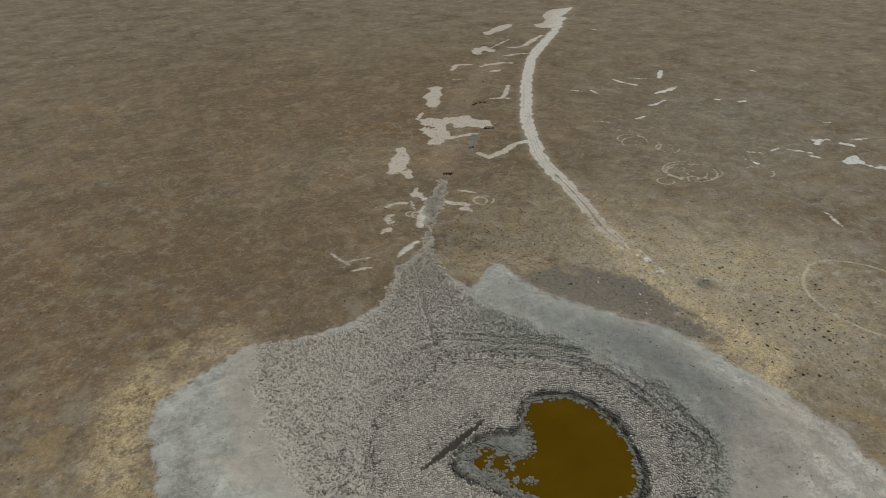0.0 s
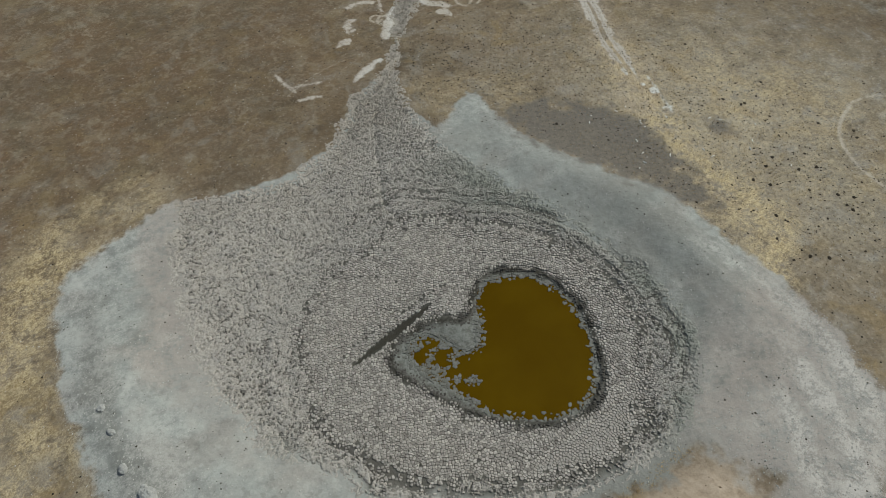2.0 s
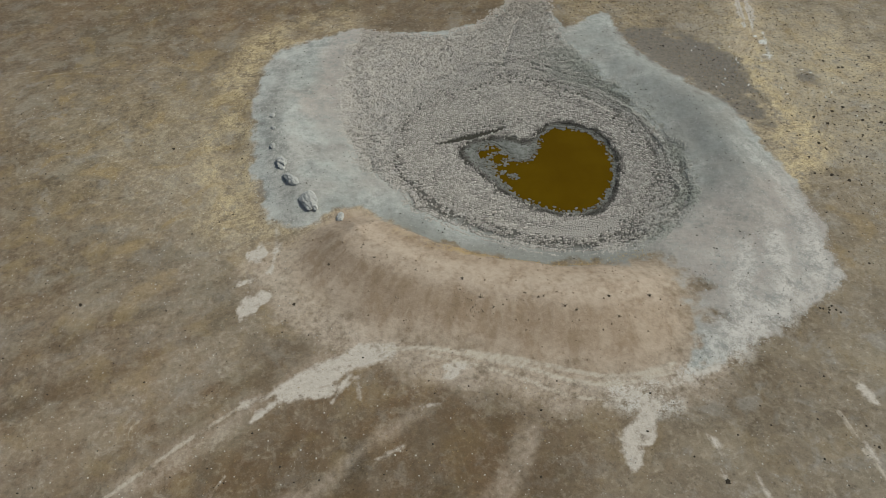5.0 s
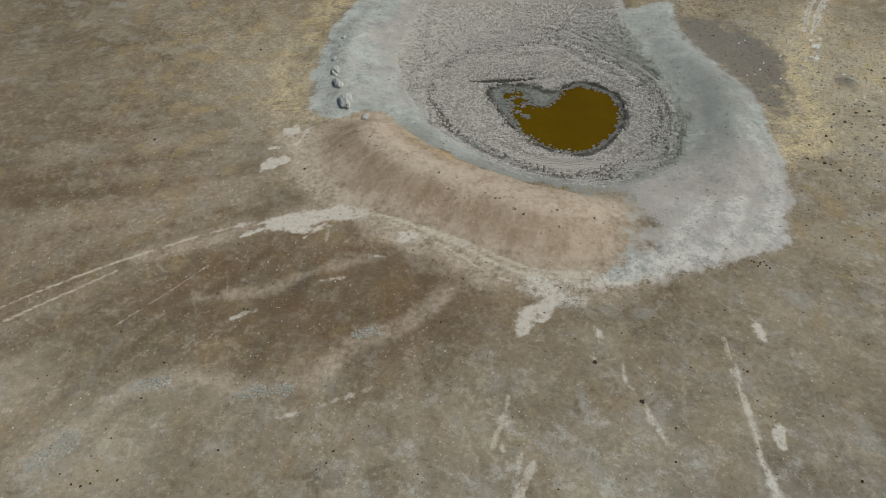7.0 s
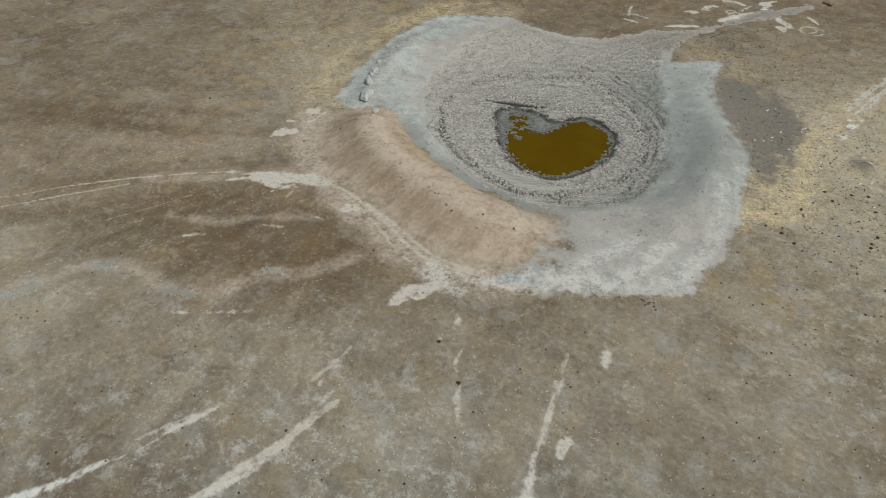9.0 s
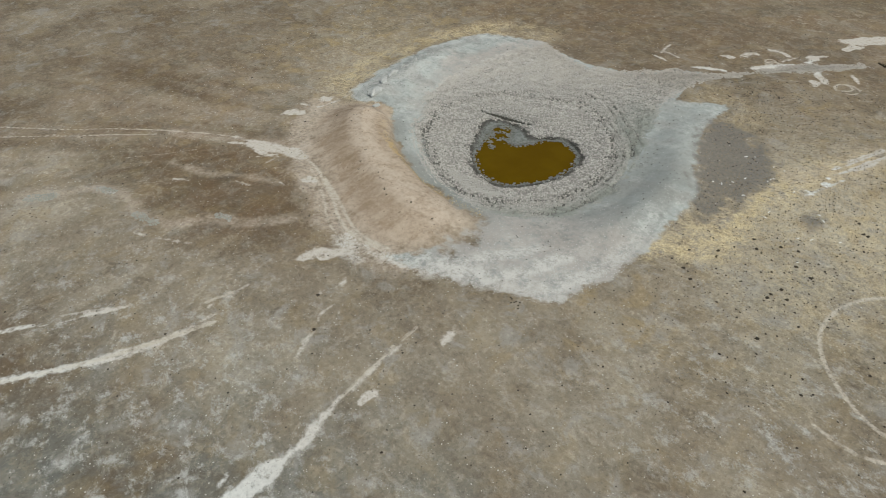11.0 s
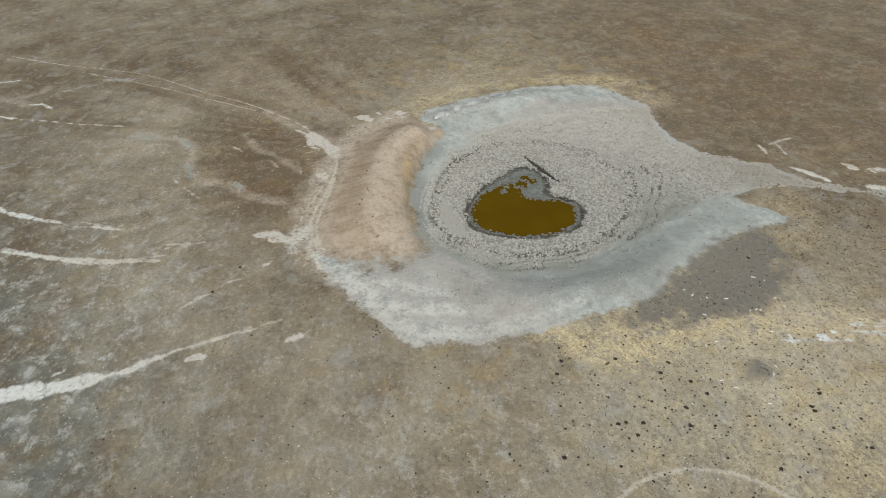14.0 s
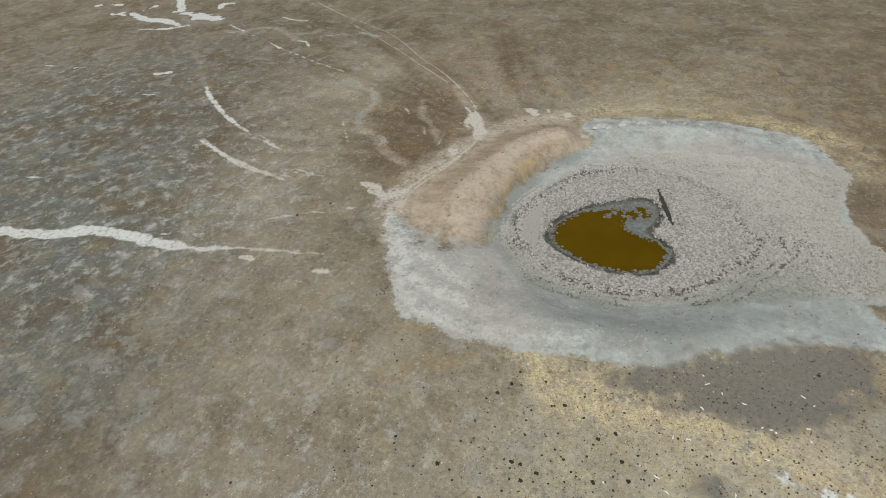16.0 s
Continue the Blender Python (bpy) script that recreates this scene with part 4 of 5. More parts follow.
fields["bloom"] = np.clip(0.95 * spot(30, 0, 20, 14) + 0.9 * spot(0, -28, 34, 22) + 0.7 * spot(52, 32, 12, 10) + 0.5 * spot(58, 50, 14, 18) + 0.8 * spot(14, 9, 16, 10) + 0.3 * spot(-8, 2, 18, 12), 0, 1)
fields["straw"] = np.maximum(fields["straw"], 0.8 * np.exp(-(((X - 52) / 11) ** 2 + ((Y - 62) / 20) ** 2)) * (0.65 + 0.5 * fractal(X, Y, 3.5, 81)) + 0.3 * np.exp(-(((X + 22) / 10) ** 2 + ((Y - 68) / 14) ** 2)))
fields["gild"] = np.clip(0.9 * spot(-22, 62, 16, 26) + 0.6 * spot(-40, 78, 30, 14) + 0.5 * spot(36, 86, 12, 6) + 0.5 * spot(50, 70, 14, 16) + 0.7 * spot(39, 37, 7, 9), 0, 1)
fields["wild"] = step(0.4, -0.6, fields["grey"]) * step(0.3, -0.3, fields["berm"]) * np.clip(0.35 + 0.9 * np.exp(-(((X - 48) / 14) ** 2 + ((Y - 66) / 20) ** 2)), 0, 1)

Z = height(X, Y)
Z[s] = height(x, y, plan)


def sheet(name, verts, faces, material, attrs=(), smooth=True):
    """A mesh object from arrays, with point attributes."""
    me = bpy.data.meshes.new(name)
    me.from_pydata(verts, [], faces)
    for key, values in dict(attrs).items():
        a = me.attributes.new(key, "FLOAT", "POINT")
        a.data.foreach_set("value", np.ascontiguousarray(values, dtype=np.float32))
    me.polygons.foreach_set("use_smooth", np.full(len(me.polygons), smooth))
    me.materials.append(material)
    me.update()
    return new(name, me)


rows, cols = shape
idx = np.arange(rows * cols).reshape(shape)
quads = np.stack([idx[:-1, :-1], idx[:-1, 1:], idx[1:, 1:], idx[1:, :-1]], -1).reshape(-1, 4)
me = bpy.data.meshes.new("ground")
me.vertices.add(rows * cols)
me.vertices.foreach_set("co", np.stack([X, Y, Z], -1).astype(np.float32).ravel())
me.loops.add(quads.size)
me.loops.foreach_set("vertex_index", quads.ravel().astype(np.int32))
me.polygons.add(len(quads))
me.polygons.foreach_set("loop_start", (np.arange(len(quads)) * 4).astype(np.int32))
me.update(calc_edges=True)
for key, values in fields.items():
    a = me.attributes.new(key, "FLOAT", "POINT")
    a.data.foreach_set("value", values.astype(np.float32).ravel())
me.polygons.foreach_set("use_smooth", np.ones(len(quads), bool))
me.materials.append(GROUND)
ground = tagged(new("ground", me), kind="structure")

# ---- the water ----
bm = bmesh.new()
bmesh.ops.create_circle(bm, cap_ends=True, cap_tris=False, segments=48, radius=8.6, matrix=Matrix.Translation((17, 55.4, WATER_Z)))
me = bpy.data.meshes.new("water")
bm.to_mesh(me)
bm.free()
me.materials.append(WATER)
water = tagged(new("water", me), kind="structure")


# ---- cracked mud ----
def lattice(x0, x1, y0, y1, size):
    """Uneven points about size apart, each with its cell's outline as radii."""
    nx, ny = int((x1 - x0) / size) + 1, int((y1 - y0) / (size * 0.866)) + 1
    i, j = np.meshgrid(np.arange(nx), np.arange(ny))
    px = x0 + (i + 0.5 * (j % 2)) * size + rng.uniform(-0.42, 0.42, i.shape) * size
    py = y0 + j * size * 0.866 + rng.uniform(-0.42, 0.42, i.shape) * size
    return px + 0.5 * size * vnoise(px, py, 5 * size, 111), py + 0.5 * size * vnoise(px, py, 5 * size, 112)


def cells(x0, x1, y0, y1, size, sides=9):
    px, py = lattice(x0, x1, y0, y1, size)
    ny, nx = px.shape
    ang = rng.uniform(0, 6.283, px.shape)[..., None] + np.arange(sides) * 6.28318 / sides
    rad = np.full(ang.shape, size * 0.8)
    pad = 2
    bx, by = (np.pad(a, pad, constant_values=1e6) for a in (px, py))
    for dj in range(-2, 3):
        for di in range(-2, 3):
            if di or dj:
                ox, oy = bx[pad + dj:pad + dj + ny, pad + di:pad + di + nx] - px, by[pad + dj:pad + dj + ny, pad + di:pad + di + nx] - py
                far = np.hypot(ox, oy)
                c = np.cos(ang - np.arctan2(oy, ox)[..., None])
                rad = np.where(c > 0.05, np.minimum(rad, far[..., None] / 2 / np.maximum(c, 0.05)), rad)
    return px.ravel(), py.ravel(), ang.reshape(-1, sides), rad.reshape(-1, sides)


def clods(px, py, ang, rad, top, deep, dome, bevel, tilt=0.0):
    """Vertices and faces of mud plates: a skirt, a worn edge and a slightly domed, tilted top."""
    k, sides = ang.shape
    co, si = np.cos(ang), np.sin(ang)
    lean, way = tilt * rng.random(k), rng.uniform(0, 6.283, k)

    def ring(f, z):
        rise = np.tan(lean)[:, None] * rad * f * np.cos(ang - way[:, None])
        return np.stack([px[:, None] + co * rad * f, py[:, None] + si * rad * f, z[:, None] + rise], -1)

    v = np.concatenate([ring(1.0, top - deep), ring(1.0, top - dome - bevel), ring(0.88, top - dome * 0.3), np.stack([px, py, top], -1)[:, None]], 1)
    s = np.arange(sides)
    t = (s + 1) % sides
    f4 = np.concatenate([np.stack([s, t, t + sides, s + sides], -1), np.stack([s + sides, t + sides, t + 2 * sides, s + 2 * sides], -1)])
    f3 = np.stack([s + 2 * sides, t + 2 * sides, np.full(sides, 3 * sides)], -1)
    return v, f4, f3


def joined(name, v, f4, f3, material, attrs):
    n = v.shape[1]
    off = (np.arange(len(v)) * n)[:, None, None]
    faces = (f4[None] + off).reshape(-1, 4).tolist() + (f3[None] + off).reshape(-1, 3).tolist()
    return sheet(name, v.reshape(-1, 3).tolist(), faces, material, {k: np.repeat(a, n) for k, a in attrs.items()}, False)


def mud_look(x, y, f, rough):
    """How wet, warm and cool the mud is."""
    rim, ring = f["rim"], f["ring"]
    return {"brown": step(75, 86, y + 2 * fractal(x, y, 3, 14)), "wet": np.clip(0.92 * step(0.22, -0.2, -rim + 0.55 * vnoise(x, y, 0.6, 3)), 0, 1),
            "warm": np.clip(step(0, -6, ring) * step(20, 12, x) + step(70, 76, y) * 0.3 + 0.5 * step(-1.5, -3, rim) * step(0, 2, ring), 0, 1),
            "cool": np.clip(step(0, -3, ring) * step(18, 25, x) * step(78, 70, y) + 0.9 * step(-1.0, -3.5, ring) * step(62, 52, y), 0, 1)}


def mud_rough(x, y, ring):
    """Where the mud was trampled most: dark rings round the pond, and patches farther out."""
    wob = ring + 0.45 * vnoise(x, y, 3.0, 12)
    east, south = step(13, 21, x), step(62, 52, y)
    side = np.clip(east + south, 0, 1) * step(78, 72, y)
    r = (0.42 + 0.58 * side) * np.exp(-((wob + 0.1) / 0.42) ** 2)
    r = r + 0.55 * np.exp(-((wob - 1.0) / 0.16) ** 2) * side + 0.7 * np.exp(-((wob + 1.2) / 0.22) ** 2) * side
    r = r + 0.7 * np.exp(-((wob + 2.3) / 0.22) ** 2) * side + 0.65 * np.exp(-((wob + 3.4) / 0.18) ** 2) * east
    r = r + 0.3 * np.exp(-((wob + 2.3) / 0.3) ** 2) * (1 - side) * step(78, 74, y)
    return np.clip(r * (0.85 + 0.6 * vnoise(x, y, 1.6, 5)) + step(0.3, -1.5, ring) * (0.20 + 0.28 * vnoise(x, y, 2.0, 8)) * (0.6 + 0.4 * step(4, 14, x)), 0, 1)


def turned(x, y, degrees):
    c, s = math.cos(radians(degrees)), math.sin(radians(degrees))
    return x * c + y * s, y * c - x * s


def trampled(x, y, rough):
    """Height of trampled mud: lumps, with steep pits where the lumps sink below a level."""
    n = 0.62 * vnoise(*turned(x, y, 33), 0.15, 101) + 0.40 * vnoise(*turned(x, y, 71), 0.10, 102) + 0.12 * vnoise(x, y, 0.5, 103)
    level = -0.30 + 0.33 * rough
    return 0.05 * n + 0.03 * vnoise(*turned(x, y, 50), 0.7, 105) - (0.11 + 0.13 * rough) * step(level + 0.07, level - 0.16, n)


def pitted(x, y, rough):
    """True where a hoof has pressed a hole: more and larger ones in the dark rings."""
    n = 0.5 * vnoise(*turned(x, y, 20), 0.17, 93) + 0.65 * vnoise(*turned(x, y, 64), 0.115, 97)
    return n < -0.58 + 0.56 * rough


# trampled mud: one closely knit sheet full of pits
tx, ty = np.arange(-4.5, 45.0, 0.058), np.arange(41.5, 105.5, 0.058)
TX, TY = np.meshgrid(tx, ty)
coarse = inside_dist(TX[::8, ::8], TY[::8, ::8], MUD)
near = np.kron(coarse > -1.6, np.ones((8, 8), bool))[:TX.shape[0], :TX.shape[1]]
use = np.zeros(TX.shape, bool)
f = lie(TX[near], TY[near])
blend = f["ring"] + 1.2 * fractal(TX[near], TY[near], 2.5, 90)
good = (f["mud"] > -0.5) & (blend < 0.0) & (f["rim"] < -0.8)
use[near] = good
x, y = TX[use], TY[use]
f, blend = {k: a[good] for k, a in f.items()}, blend[good]
rough = mud_rough(x, y, f["ring"]) * step(-0.3, 0.8, f["mud"])
soft = step(-0.45, 0.7, f["mud"])
z = height(x, y) + 0.16 * step(0, 1.6, f["mud"]) - 0.02 - (0.04 + 0.02 * step(6, 14, x)) * step(0.5, 1.6, f["mud"]) - 0.14 * step(0.4, 0.7, rough) - 0.10 * step(-0.5, 0.2, blend)
z += soft * trampled(x, y, rough)
number = np.full(TX.shape, -1)
number[use] = np.arange(len(x))
quad = np.stack([number[:-1, :-1], number[:-1, 1:], number[1:, 1:], number[1:, :-1]], -1).reshape(-1, 4)
quad = quad[(quad >= 0).all(1)]
tagged(sheet("trampled_mud", np.stack([x, y, z], -1).tolist(), quad.tolist(), CLOD, mud_look(x, y, f, rough)),
       "grey dried mud trampled into bumps and hoof pits", "mud", kind="stuff")

# small clods that the trampling left standing on it
px, py, ang, rad = cells(-4.5, 45, 41.5, 105.5, 0.17, 7)
keep = inside_dist(px, py, MUD) > -1.6
px, py, ang, rad = px[keep], py[keep], ang[keep], rad[keep]
f = lie(px, py)
blend = f["ring"] + 1.2 * fractal(px, py, 2.5, 90)
rough = mud_rough(px, py, f["ring"])
thin = 0.06 + 0.6 * step(2.6, -0.2, f["mud"])
keep = (f["mud"] > -0.4) & (blend < -0.1) & (f["rim"] < -0.8) & (rng.random(len(px)) > thin) & ~pitted(px, py, rough) & (f["runnel"] > 0.13)
px, py, ang, rad, rough, blend, f = px[keep], py[keep], ang[keep], rad[keep], rough[keep], blend[keep], {k: a[keep] for k, a in f.items()}
n = len(px)
rad = np.maximum(rad - (0.010 + 0.028 * rng.random(n))[:, None], 0.03) * (1 + 0.25 * step(0.5, 0.8, rough))[:, None] * (1 + rng.uniform(-0.13, 0.13, rad.shape))
sink = step(0.8, -0.3, f["mud"])
top = height(px, py) + 0.16 * step(0, 1.6, f["mud"]) - 0.03 + 0.012 * (1 - sink) + 0.03 * vnoise(*turned(px, py, 50), 0.7, 105) + rng.uniform(-0.03, 0.015, n) + rough * rng.uniform(-0.06, 0.035, n)
v, f4, f3 = clods(px, py, ang, rad, top, np.full(n, 0.2), 0.02 + 0.015 * rough, 0.012, 0.25)
tagged(joined("mud_clod", v, f4, f3, CLOD, mud_look(px, py, f, rough)), "small pale clods standing between hoof pits in dried mud", "mud", kind="stuff")

# flat plates round the pond
px, py, ang, rad = cells(1, 29, 43, 73, 0.225, 11)
f = lie(px, py)
blend = f["ring"] + 1.2 * fractal(px, py, 2.5, 90)
keep = (f["rim"] < 0.75) & (blend > -0.35) & (f["slot"] > 0.14 + 0.2 * (1 - np.abs(2 * f["slot_along"] - 1))) & (line_dist(px, py, SLOT_FAINT)[0] > 0.025)
shelf = step(-0.6, 0.0, f["rim"])
rough = np.clip(np.maximum(0.8 * step(0.7, -0.3, blend), 0.85 * shelf) + 0.12 * vnoise(px, py, 1.2, 9), 0, 1)
keep &= ~pitted(px, py, mud_rough(px, py, f["ring"]) - 1.0 * step(0.5, 1.8, f["ring"])) | (f["rim"] > -0.8)
keep &= rng.random(len(px)) > 0.16 * rough + 0.5 * step(0.3, 0.75, f["rim"])
px, py, ang, rad, rough, f = px[keep], py[keep], ang[keep], rad[keep], rough[keep], {k: a[keep] for k, a in f.items()}
rim, ring, n = f["rim"], f["ring"], len(px)
rad = np.maximum(rad - (0.016 + 0.018 * rough * rng.random(n))[:, None], 0.04) * (1 + rng.uniform(-0.03, 0.03, rad.shape))
rad *= (1 - 0.25 * rough * rng.random(n))[:, None]
top = height(px, py) + 0.115 * (rim < 0) + 0.06 * (rim >= 0) + rng.uniform(-0.014, 0.014, n) + rough * rng.uniform(-0.08, 0.02, n)
attrs = mud_look(px, py, f, rough)
v, f4, f3 = clods(px, py, ang, rad, top, np.full(n, 0.24), 0.003 + 0.025 * rough, 0.003 + 0.010 * rough, 0.13)
picked = (px > 8.0) & (px < 24.5) & (rim < -0.5) & (py < 49.4) & (ring > 0.6)
picked &= np.cumsum(picked) <= 300
mud_bed = joined("cracked_mud", v[~picked], f4, f3, CLOD, {k: a[~picked] for k, a in attrs.items()})
tagged(mud_bed, "pale grey dried mud cracked into flat plates round the pond", "mud", kind="stuff")
plates = tagged(new("mud_flat"), "band of pale grey cracked mud plates beside the pond", "mud")
plates.location = (17, 46.5, -1.0)
bpy.context.view_layer.update()
back = plates.matrix_world.inverted()
for q in np.flatnonzero(picked):
    c = Vector((px[q], py[q], top[q]))
    ob = sheet("mud_plate", (v[q] - np.array(c)).tolist(), f4.tolist() + f3.tolist(), CLOD, {k: np.full(v.shape[1], a[q]) for k, a in attrs.items()}, False)
    ob.location, ob.parent, ob.matrix_parent_inverse = c, plates, back

# soft pads of silt along the waterline and in the shallow lobe
px, py, ang, rad = cells(8, 25, 47.5, 63, 0.235)
rim, shore = inside_dist(px, py, RIM), inside_dist(px, py, SHORE) + 0.18 * step(14, 18, px) + 0.3 * step(56, 53, py) * step(18, 14, px)
lobe = step(14.2, 12.4, px + 0.15 * (py - 57)) * step(52, 55, py)
keep = (rim > 0.3) & (shore > -0.6) & ((shore < 0.5) & (rng.random(len(px)) > 0.1 + 0.7 * step(-0.15, 0.45, shore)) | (lobe > 0.5) & (rng.random(len(px)) < 0.8) & (vnoise(px, py, 0.55, 2) > 0.0))
px, py, ang, rad, shore = (a[keep] for a in (px, py, ang, rad, shore))
rad = rad * rng.uniform(0.6, 1.5, len(px))[:, None] * rng.uniform(0.6, 1.4, rad.shape)
top = WATER_Z + 0.035 + rng.uniform(-0.02, 0.04, len(px)) + 0.05 * step(0.1, -0.4, shore)
v, f4, f3 = clods(px, py, ang, rad, top, np.full(len(px), 0.3), 0.03, 0.02)
pads = tagged(joined("silt_pad", v, f4, f3, SLIME, {}), "soft grey silt pads poking out of the pond's edge", "mud", kind="stuff")

# crusted rubble pans out on the flat
vs, n4, n3 = [], None, None
for w, pts in courses(RUBBLE):
    lo, hi = pts.min(0) - w, pts.max(0) + w
    px, py, ang, rad = cells(lo[0], hi[0], lo[1], hi[1], 0.26)
    d, along = line_dist(px, py, pts)
    keep = d < w * (0.9 + 0.3 * vnoise(px, py, 0.6, 4))
    px, py, ang, rad = (a[keep] for a in (px, py, ang, rad))
    rad = rad * rng.uniform(0.6, 0.95, len(px))[:, None]
    v, n4, n3 = clods(px, py, ang, rad, height(px, py) + rng.uniform(0.02, 0.09, len(px)), np.full(len(px), 0.15), 0.03, 0.02)
    vs.append(v)
v = np.concatenate(vs)
pans = joined("rubble_pan", v, n4, n3, CLOD, {"wet": np.zeros(len(v)), "brown": np.zeros(len(v)), "cool": np.full(len(v), 0.9), "warm": np.zeros(len(v))})
tagged(pans, "curled grey mud crust in shallow dried puddles on brown soil", "mud", kind="stuff")


# ---- loose things ----
def at_height(x, y):
    return float(height(np.array([x]), np.array([y]))[0])


def lump(name, size, material, seed, flat=1.0, detail=3, crag=0.2):
    """A broken lump of clay: a ball pushed in and out, cut flat below."""
    bm = bmesh.new()
    bmesh.ops.create_icosphere(bm, subdivisions=detail, radius=1)
    for p in bm.verts:
        q = p.co * 1.3 + Vector((seed * 3.1, seed * 1.7, 0))
        f = 1 + crag * noise.fractal(q, 0.9, 2.0, 4) + 0.10 * (noise.cell(q * 2.1) - 0.5)
        p.co = Vector((p.co.x * f * size[0], p.co.y * f * size[1], max(p.co.z * f, -0.25) * size[2]))
    me = bpy.data.meshes.new(name)
    bm.to_mesh(me)
    bm.free()
    me.materials.append(material)
    return new(name, me)


def heap(k, x, y, sx, sy, sz, turn):
    """A boulder that has split: one main lump and broken pieces against it."""
    root = new("clay_boulder")
    root.matrix_world = pose(x, y, at_height(x, y) + 0.05, 0, 0, turn)
    g = np.random.default_rng(k + 40)
    bits = [(0, 0, 1.0, 1.0, 1.0)]
    for j in range(5 if sx > 0.45 else 2):
        a = g.uniform(0, 6.283)
        bits.append((0.75 * sx * math.cos(a), 0.85 * sy * math.sin(a), g.uniform(0.25, 0.5), g.uniform(0.25, 0.5), g.uniform(0.3, 0.6)))
    for j, (bx, by, fx, fy, fz) in enumerate(bits):
        ob = lump("main_lump" if j == 0 else "broken_piece", (sx * fx, sy * fy, sz * fz), ROCK, k * 7 + j + 1, detail=4 if j == 0 else 2)
        ob.parent = root
        ob.location = (bx, by, 0)
    return root


for k, (x, y, sx, sy, sz, turn) in enumerate(((-8.5, 59.7, 0.5, 0.8, 0.42, 10), (-7.75, 57.0, 0.5, 0.95, 0.5, 25), (-6.4, 54.0, 0.75, 1.15, 0.6, 20), (-3.9, 51.7, 0.35, 0.55, 0.28, -20),
                                              (-9.2, 62.3, 0.28, 0.36, 0.22, 0), (-9, 65.1, 0.2, 0.32, 0.18, 40), (-9, 67.2, 0.26, 0.28, 0.18, 0))):
    tagged(heap(k, x, y, sx, sy, sz, turn), "large split lump of pale grey clay lying on silt" if k < 3 else "small split lump of pale grey clay lying on silt", "boulder", "clay lumps on the terrace")


def pat(seed):
    """A dried dung pat: a low disc with an uneven rim and a dip."""
    r = np.random.default_rng(seed)
    bm = bmesh.new()
    rings = [(0.0, 0.7), (0.45, 0.8), (0.8, 1.0), (1.0, 0.45), (1.06, -0.6)]
    wob = [1 + 0.16 * r.standard_normal() for _ in range(12)]
    prev = None
    for f, z in rings:
        if f == 0:
            prev = [bm.verts.new((0, 0, z * 0.25))]
            continue
        cur = [bm.verts.new((f * w * math.cos(a * math.pi / 6), f * w * math.sin(a * math.pi / 6), z * 0.25)) for a, w in enumerate(wob)]
        for a in range(12):
            b = (a + 1) % 12
            bm.faces.new((prev[0], cur[a], cur[b]) if len(prev) == 1 else (prev[a], cur[a], cur[b], prev[b]))
        prev = cur
    me = bpy.data.meshes.new("dung_pat")
    bm.to_mesh(me)
    bm.free()
    me.materials.append(DUNG)
    return me


PATS = [pat(s) for s in range(5)]
spots = [(x, y, 0.09) for x, y in points("31.6,33.6 32.0,33.3 31.3,33.2 30.9,33.7 31.9,33.7 31.5,33.4 32.2,33.0 31.1,33.6")]
spots += [(x, y, 0.17) for x, y in points("17.3,23.1 20.2,20.1 41,46.9 42.1,45.9 42.5,51.2 45.2,53.7 46.9,55.4 48.9,53.4 48.3,47.7 48.9,49.5 49.7,48.5 50.4,52.6 52.4,62.3 52.8,62.2 51.6,63.9 49.3,42.5 48.4,55.8 44.5,55")]
cx, cy = rng.uniform(-25, 75, 6000), rng.uniform(8, 104, 6000)
dense = np.exp(-((cx - 50) / 11) ** 2 - ((cy - 58) / 20) ** 2) + 0.8 * np.exp(-((cx - 36) / 9) ** 2 - ((cy - 83) / 9) ** 2) + 0.04
ok = (inside_dist(cx, cy, GREY) < -0.2) & (inside_dist(cx, cy, BERM) < 0) & (rng.random(6000) < dense)
for x, y in zip(cx[ok][:265], cy[ok][:265]):
    spots.append((x, y, float(rng.choice([0.08, 0.10, 0.12, 0.15], p=[0.45, 0.35, 0.15, 0.05]))))
pat_z = height(np.array([p[0] for p in spots]), np.array([p[1] for p in spots]))
for k, (x, y, r) in enumerate(spots):
    ob = new("dung_pat", PATS[k % 5])
    ob.matrix_world = pose(x, y, pat_z[k] + 0.02, 0, 0, 37 * k) @ Matrix.Diagonal((r, r * 0.85, r * 0.8, 1))
    tagged(ob, "dark dried cattle dung pat on bare soil", "dung", "dung pats on the pasture")


def scattered(name, count, area, want, size, build, material):
    """Many small pieces in one mesh."""
    x, y = rng.uniform(area[0], area[1], count), rng.uniform(area[2], area[3], count)
    ok = rng.random(count) < want(x, y)
    x, y = x[ok], y[ok]
    z, r = height(x, y), size[0] + (size[1] - size[0]) * rng.random(len(x)) ** 2.2
    base, faces = build()
    a = rng.uniform(0, 6.283, len(x))
    c, s = np.cos(a)[:, None], np.sin(a)[:, None]
    jit = 1 + rng.uniform(-0.3, 0.3, (len(x), len(base), 3))
    b = base[None] * jit * r[:, None, None]
    v = np.stack([x[:, None] + b[..., 0] * c - b[..., 1] * s, y[:, None] + b[..., 0] * s + b[..., 1] * c, z[:, None] + b[..., 2]], -1)
    faces = (np.array(faces)[None] + (np.arange(len(x)) * len(base))[:, None, None]).reshape(-1, len(faces[0])).tolist()
    return sheet(name, v.reshape(-1, 3).tolist(), faces, material, (), False)


def crumb():
    b = np.array([[1, 0, 0], [0, 1, 0], [-1, 0, 0], [0, -1, 0], [0, 0, 0.8], [0, 0, -0.4]], float)
    return b, [(0, 1, 4), (1, 2, 4), (2, 3, 4), (3, 0, 4)]


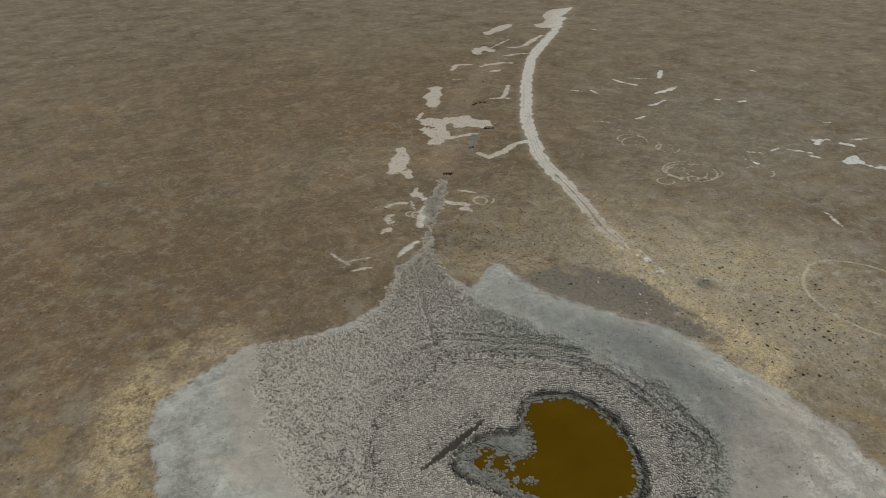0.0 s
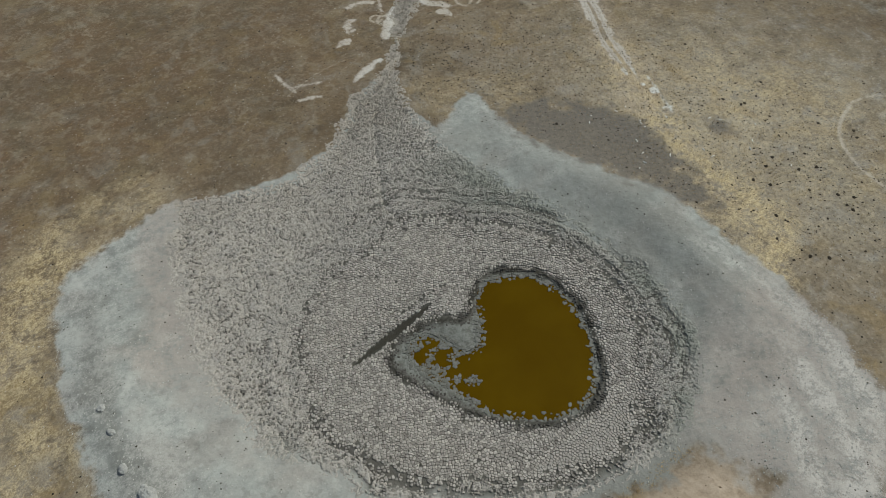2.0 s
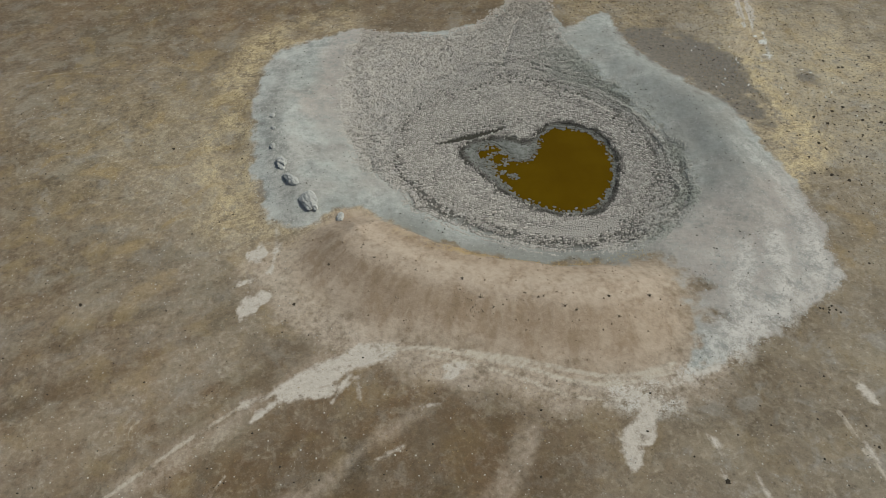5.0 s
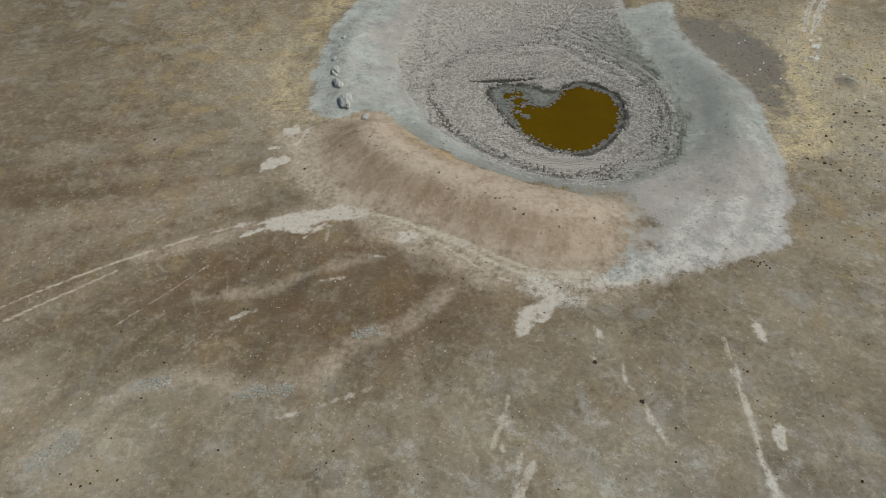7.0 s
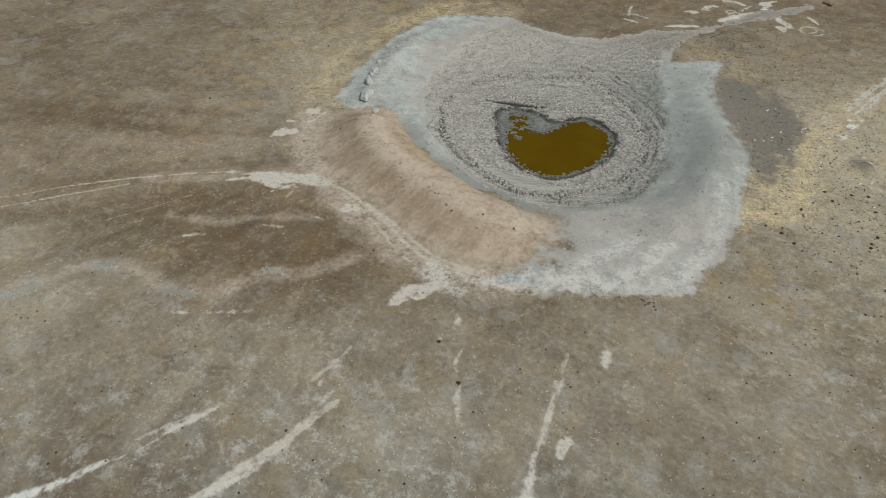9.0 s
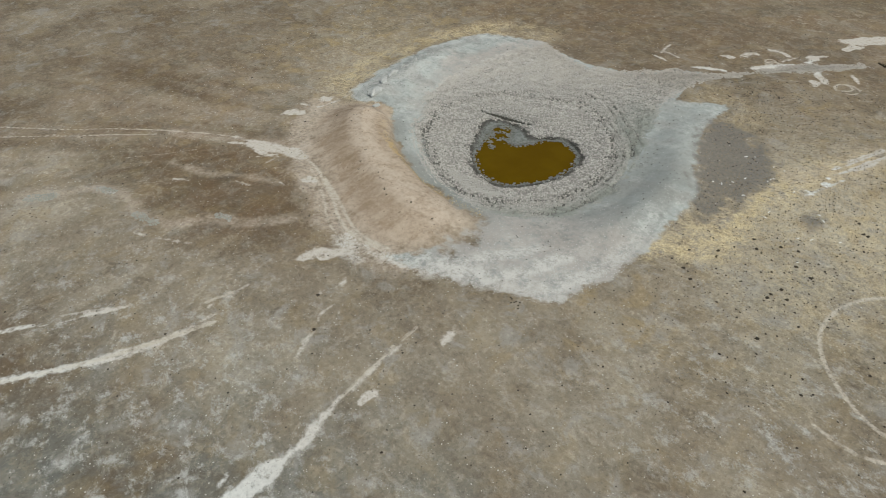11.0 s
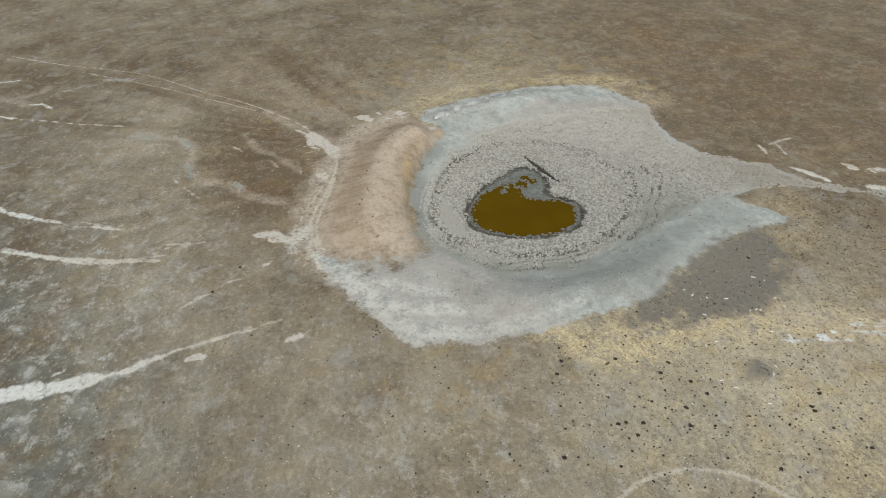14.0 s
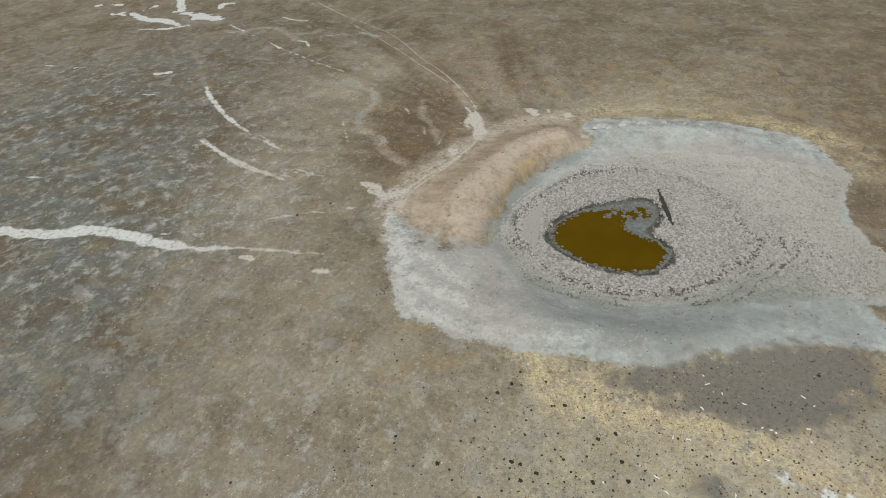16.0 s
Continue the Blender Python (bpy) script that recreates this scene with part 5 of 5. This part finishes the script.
def tuft():
    b, f = [], []
    for k in range(5):
        a = k * 1.2566
        b += [[0.25 * math.cos(a - 0.5), 0.25 * math.sin(a - 0.5), 0], [0.25 * math.cos(a + 0.5), 0.25 * math.sin(a + 0.5), 0], [0.9 * math.cos(a), 0.9 * math.sin(a), 0.9]]
        f.append((3 * k, 3 * k + 1, 3 * k + 2))
    return np.array(b), f


def open_soil(x, y):
    return (inside_dist(x, y, GREY) < -0.3) & (inside_dist(x, y, BERM) < -0.2)


def gauss(x, y, cx, cy, rx, ry):
    return np.exp(-((x - cx) / rx) ** 2 - ((y - cy) / ry) ** 2)


tagged(scattered("dung_crumbs", 95000, (-36, 78, -4, 112), lambda x, y: open_soil(x, y) * np.clip(gauss(x, y, 47, 64, 9, 18) * 0.38 + 0.9 * gauss(x, y, 36, 84, 10, 8) + 0.035, 0, 1), (0.03, 0.10), crumb, DUNG),
       "small dark dung crumbs strewn over dry grass", "dung", kind="stuff")
tagged(scattered("silt_clods", 9000, (-12, 38, 30, 84), lambda x, y: (inside_dist(x, y, GREY) > 0.3) * (inside_dist(x, y, RIM) < -1) * np.clip(0.10 + 0.5 * (fractal(x, y, 3, 95) > 0.35), 0, 1), (0.03, 0.09), crumb, SHRUB),
       "small dark clods scattered over the grey silt", "clods", kind="stuff")
tagged(scattered("crust_crumbs", 60000, (-12, 38, 30, 84), lambda x, y: (inside_dist(x, y, GREY) > -0.4) * (inside_dist(x, y, MUD) < 0.3) * np.clip(0.06 + 0.7 * gauss(x, y, 30, 37, 8, 6) + 0.4 * gauss(x, y, 36, 47, 3, 9) + 0.3 * gauss(x, y, -9, 62, 3, 14), 0, 1), (0.03, 0.08), crumb, CRUST),
       "pale salt-crusted crumbs of silt on the shoulder", "pebbles", kind="stuff")
tagged(scattered("salt_crumbs", 22000, (-34, 74, -14, 104), lambda x, y: open_soil(x, y) * (0.45 + 0.4 * gauss(x, y, 28, 8, 30, 18)), (0.025, 0.075), crumb, CRUMB),
       "pale earth crumbs and pebbles strewn over dry soil", "pebbles", kind="stuff")
tagged(scattered("straw_tufts", 110000, (-22, 66, 28, 100), lambda x, y: open_soil(x, y) * np.clip(gauss(x, y, 46, 64, 7, 18) + 0.5 * gauss(x, y, 34, 82, 9, 6) + 0.5 * gauss(x, y, -13, 72, 6, 10) + 0.08, 0, 1), (0.05, 0.13), tuft, STRAW),
       "short straw-coloured tufts of dead grass", "grass", kind="stuff")
SCARP = rounded(points("0.5,48.8 1.5,47.3 4.8,45.4 8.8,43.9 12.9,42.8 16.4,42.4 20.6,42.4"), False)
tagged(scattered("scarp_grass", 26000, (-1, 22, 41, 50), lambda x, y: 0.5 * step(0.6, 0.1, line_dist(x, y, SCARP)[0] + 0.4 * fractal(x, y, 0.8, 59)) * step(1, 5, x), (0.04, 0.10), tuft, GOLDEN),
       "golden dead grass along the foot of the spoil bank", "grass", kind="stuff")


def shrub(seed, r):
    """A low dead shrub: many thin leaning twigs."""
    g = np.random.default_rng(seed)
    bm = bmesh.new()
    for k in range(26):
        a, lean, h = g.uniform(0, 6.283), g.uniform(0.2, 1.1), r * g.uniform(0.5, 1.1)
        base = Vector((g.normal(0, 0.2) * r, g.normal(0, 0.2) * r, -0.03))
        tip = base + Vector((math.cos(a) * lean * h, math.sin(a) * lean * h, h * 0.8))
        side = Vector((-math.sin(a), math.cos(a), 0)) * r * 0.07
        p = [bm.verts.new(base + side), bm.verts.new(base - side), bm.verts.new(base + Vector((0, 0, r * 0.08))), bm.verts.new(tip)]
        for t in ((0, 1, 3), (1, 2, 3), (2, 0, 3)):
            bm.faces.new([p[i] for i in t])
    me = bpy.data.meshes.new("shrub")
    bm.to_mesh(me)
    bm.free()
    me.materials.append(SHRUB)
    return new("shrub", me)


tagged(scattered("bank_clods", 9000, (-8, 23, 31, 51), lambda x, y: (inside_dist(x, y, BERM) > 0.5) * np.clip(0.05 + 0.5 * (fractal(x, y, 1.6, 96) > 0.4), 0, 1), (0.03, 0.12), crumb, BANK),
       "brown clods strewn over the spoil bank", "clods", kind="stuff")
# added twig clumps stand in for the dark shade of undercut gully edges
GULLY = "44.4,104.9 44.8,104.5 43.9,105.1 73.5,130 74.3,129.6 72.4,130.2 71.3,129.7 64.4,117.1 65,116.8 63.8,117.4 54.8,111.4 55.3,111.2 85.1,142.3"
for k, (x, y) in enumerate(points(GULLY)):
    ob = shrub(k + 60, float(rng.uniform(0.4, 0.65)))
    ob.matrix_world = pose(x, y, at_height(x, y), 0, 0, 40 * k)
    tagged(ob, "low dark dead shrub at the edge of a dry gully", "shrub", "shrubs along the gully")
for k, (x, y) in enumerate(points(BERM_SHRUBS)):
    ob = shrub(k + 3, float(rng.uniform(0.14, 0.27)))
    ob.matrix_world = pose(x, y, at_height(x, y), 0, 0, 40 * k)
    tagged(ob, "small dark dead shrub on the spoil bank", "shrub", "shrubs on the spoil bank")


def scrap(seed, length):
    """A bleached stick: a bent tapered rod."""
    g = np.random.default_rng(seed)
    bend = g.uniform(-0.5, 0.5)
    rings = []
    bm = bmesh.new()
    for k in range(6):
        s = k / 5 - 0.5
        c, r = Vector((s * length, bend * length * (s * s - 0.1), 0.03)), 0.045 * (1.15 - abs(s)) * g.uniform(0.8, 1.3)
        rings.append([bm.verts.new(c + Vector((0, r * math.cos(a * 1.0472), r * math.sin(a * 1.0472)))) for a in range(6)])
    for p, q in zip(rings, rings[1:]):
        for a in range(6):
            bm.faces.new((p[a], p[(a + 1) % 6], q[(a + 1) % 6], q[a]))
    bm.faces.new(rings[0][::-1])
    bm.faces.new(rings[-1])
    me = bpy.data.meshes.new("bleached_stick")
    bm.to_mesh(me)
    bm.free()
    me.materials.append(BLEACHED)
    return new("bleached_stick", me)


for k, (x, y) in enumerate(points(STICKS)):
    ob = scrap(k, float(rng.uniform(0.18, 0.42)))
    ob.matrix_world = pose(x, y, at_height(x, y), 0, 0, float(rng.uniform(0, 360)))
    tagged(ob, "bleached white stick lying on trodden soil", "stick", "bleached sticks by the stain")
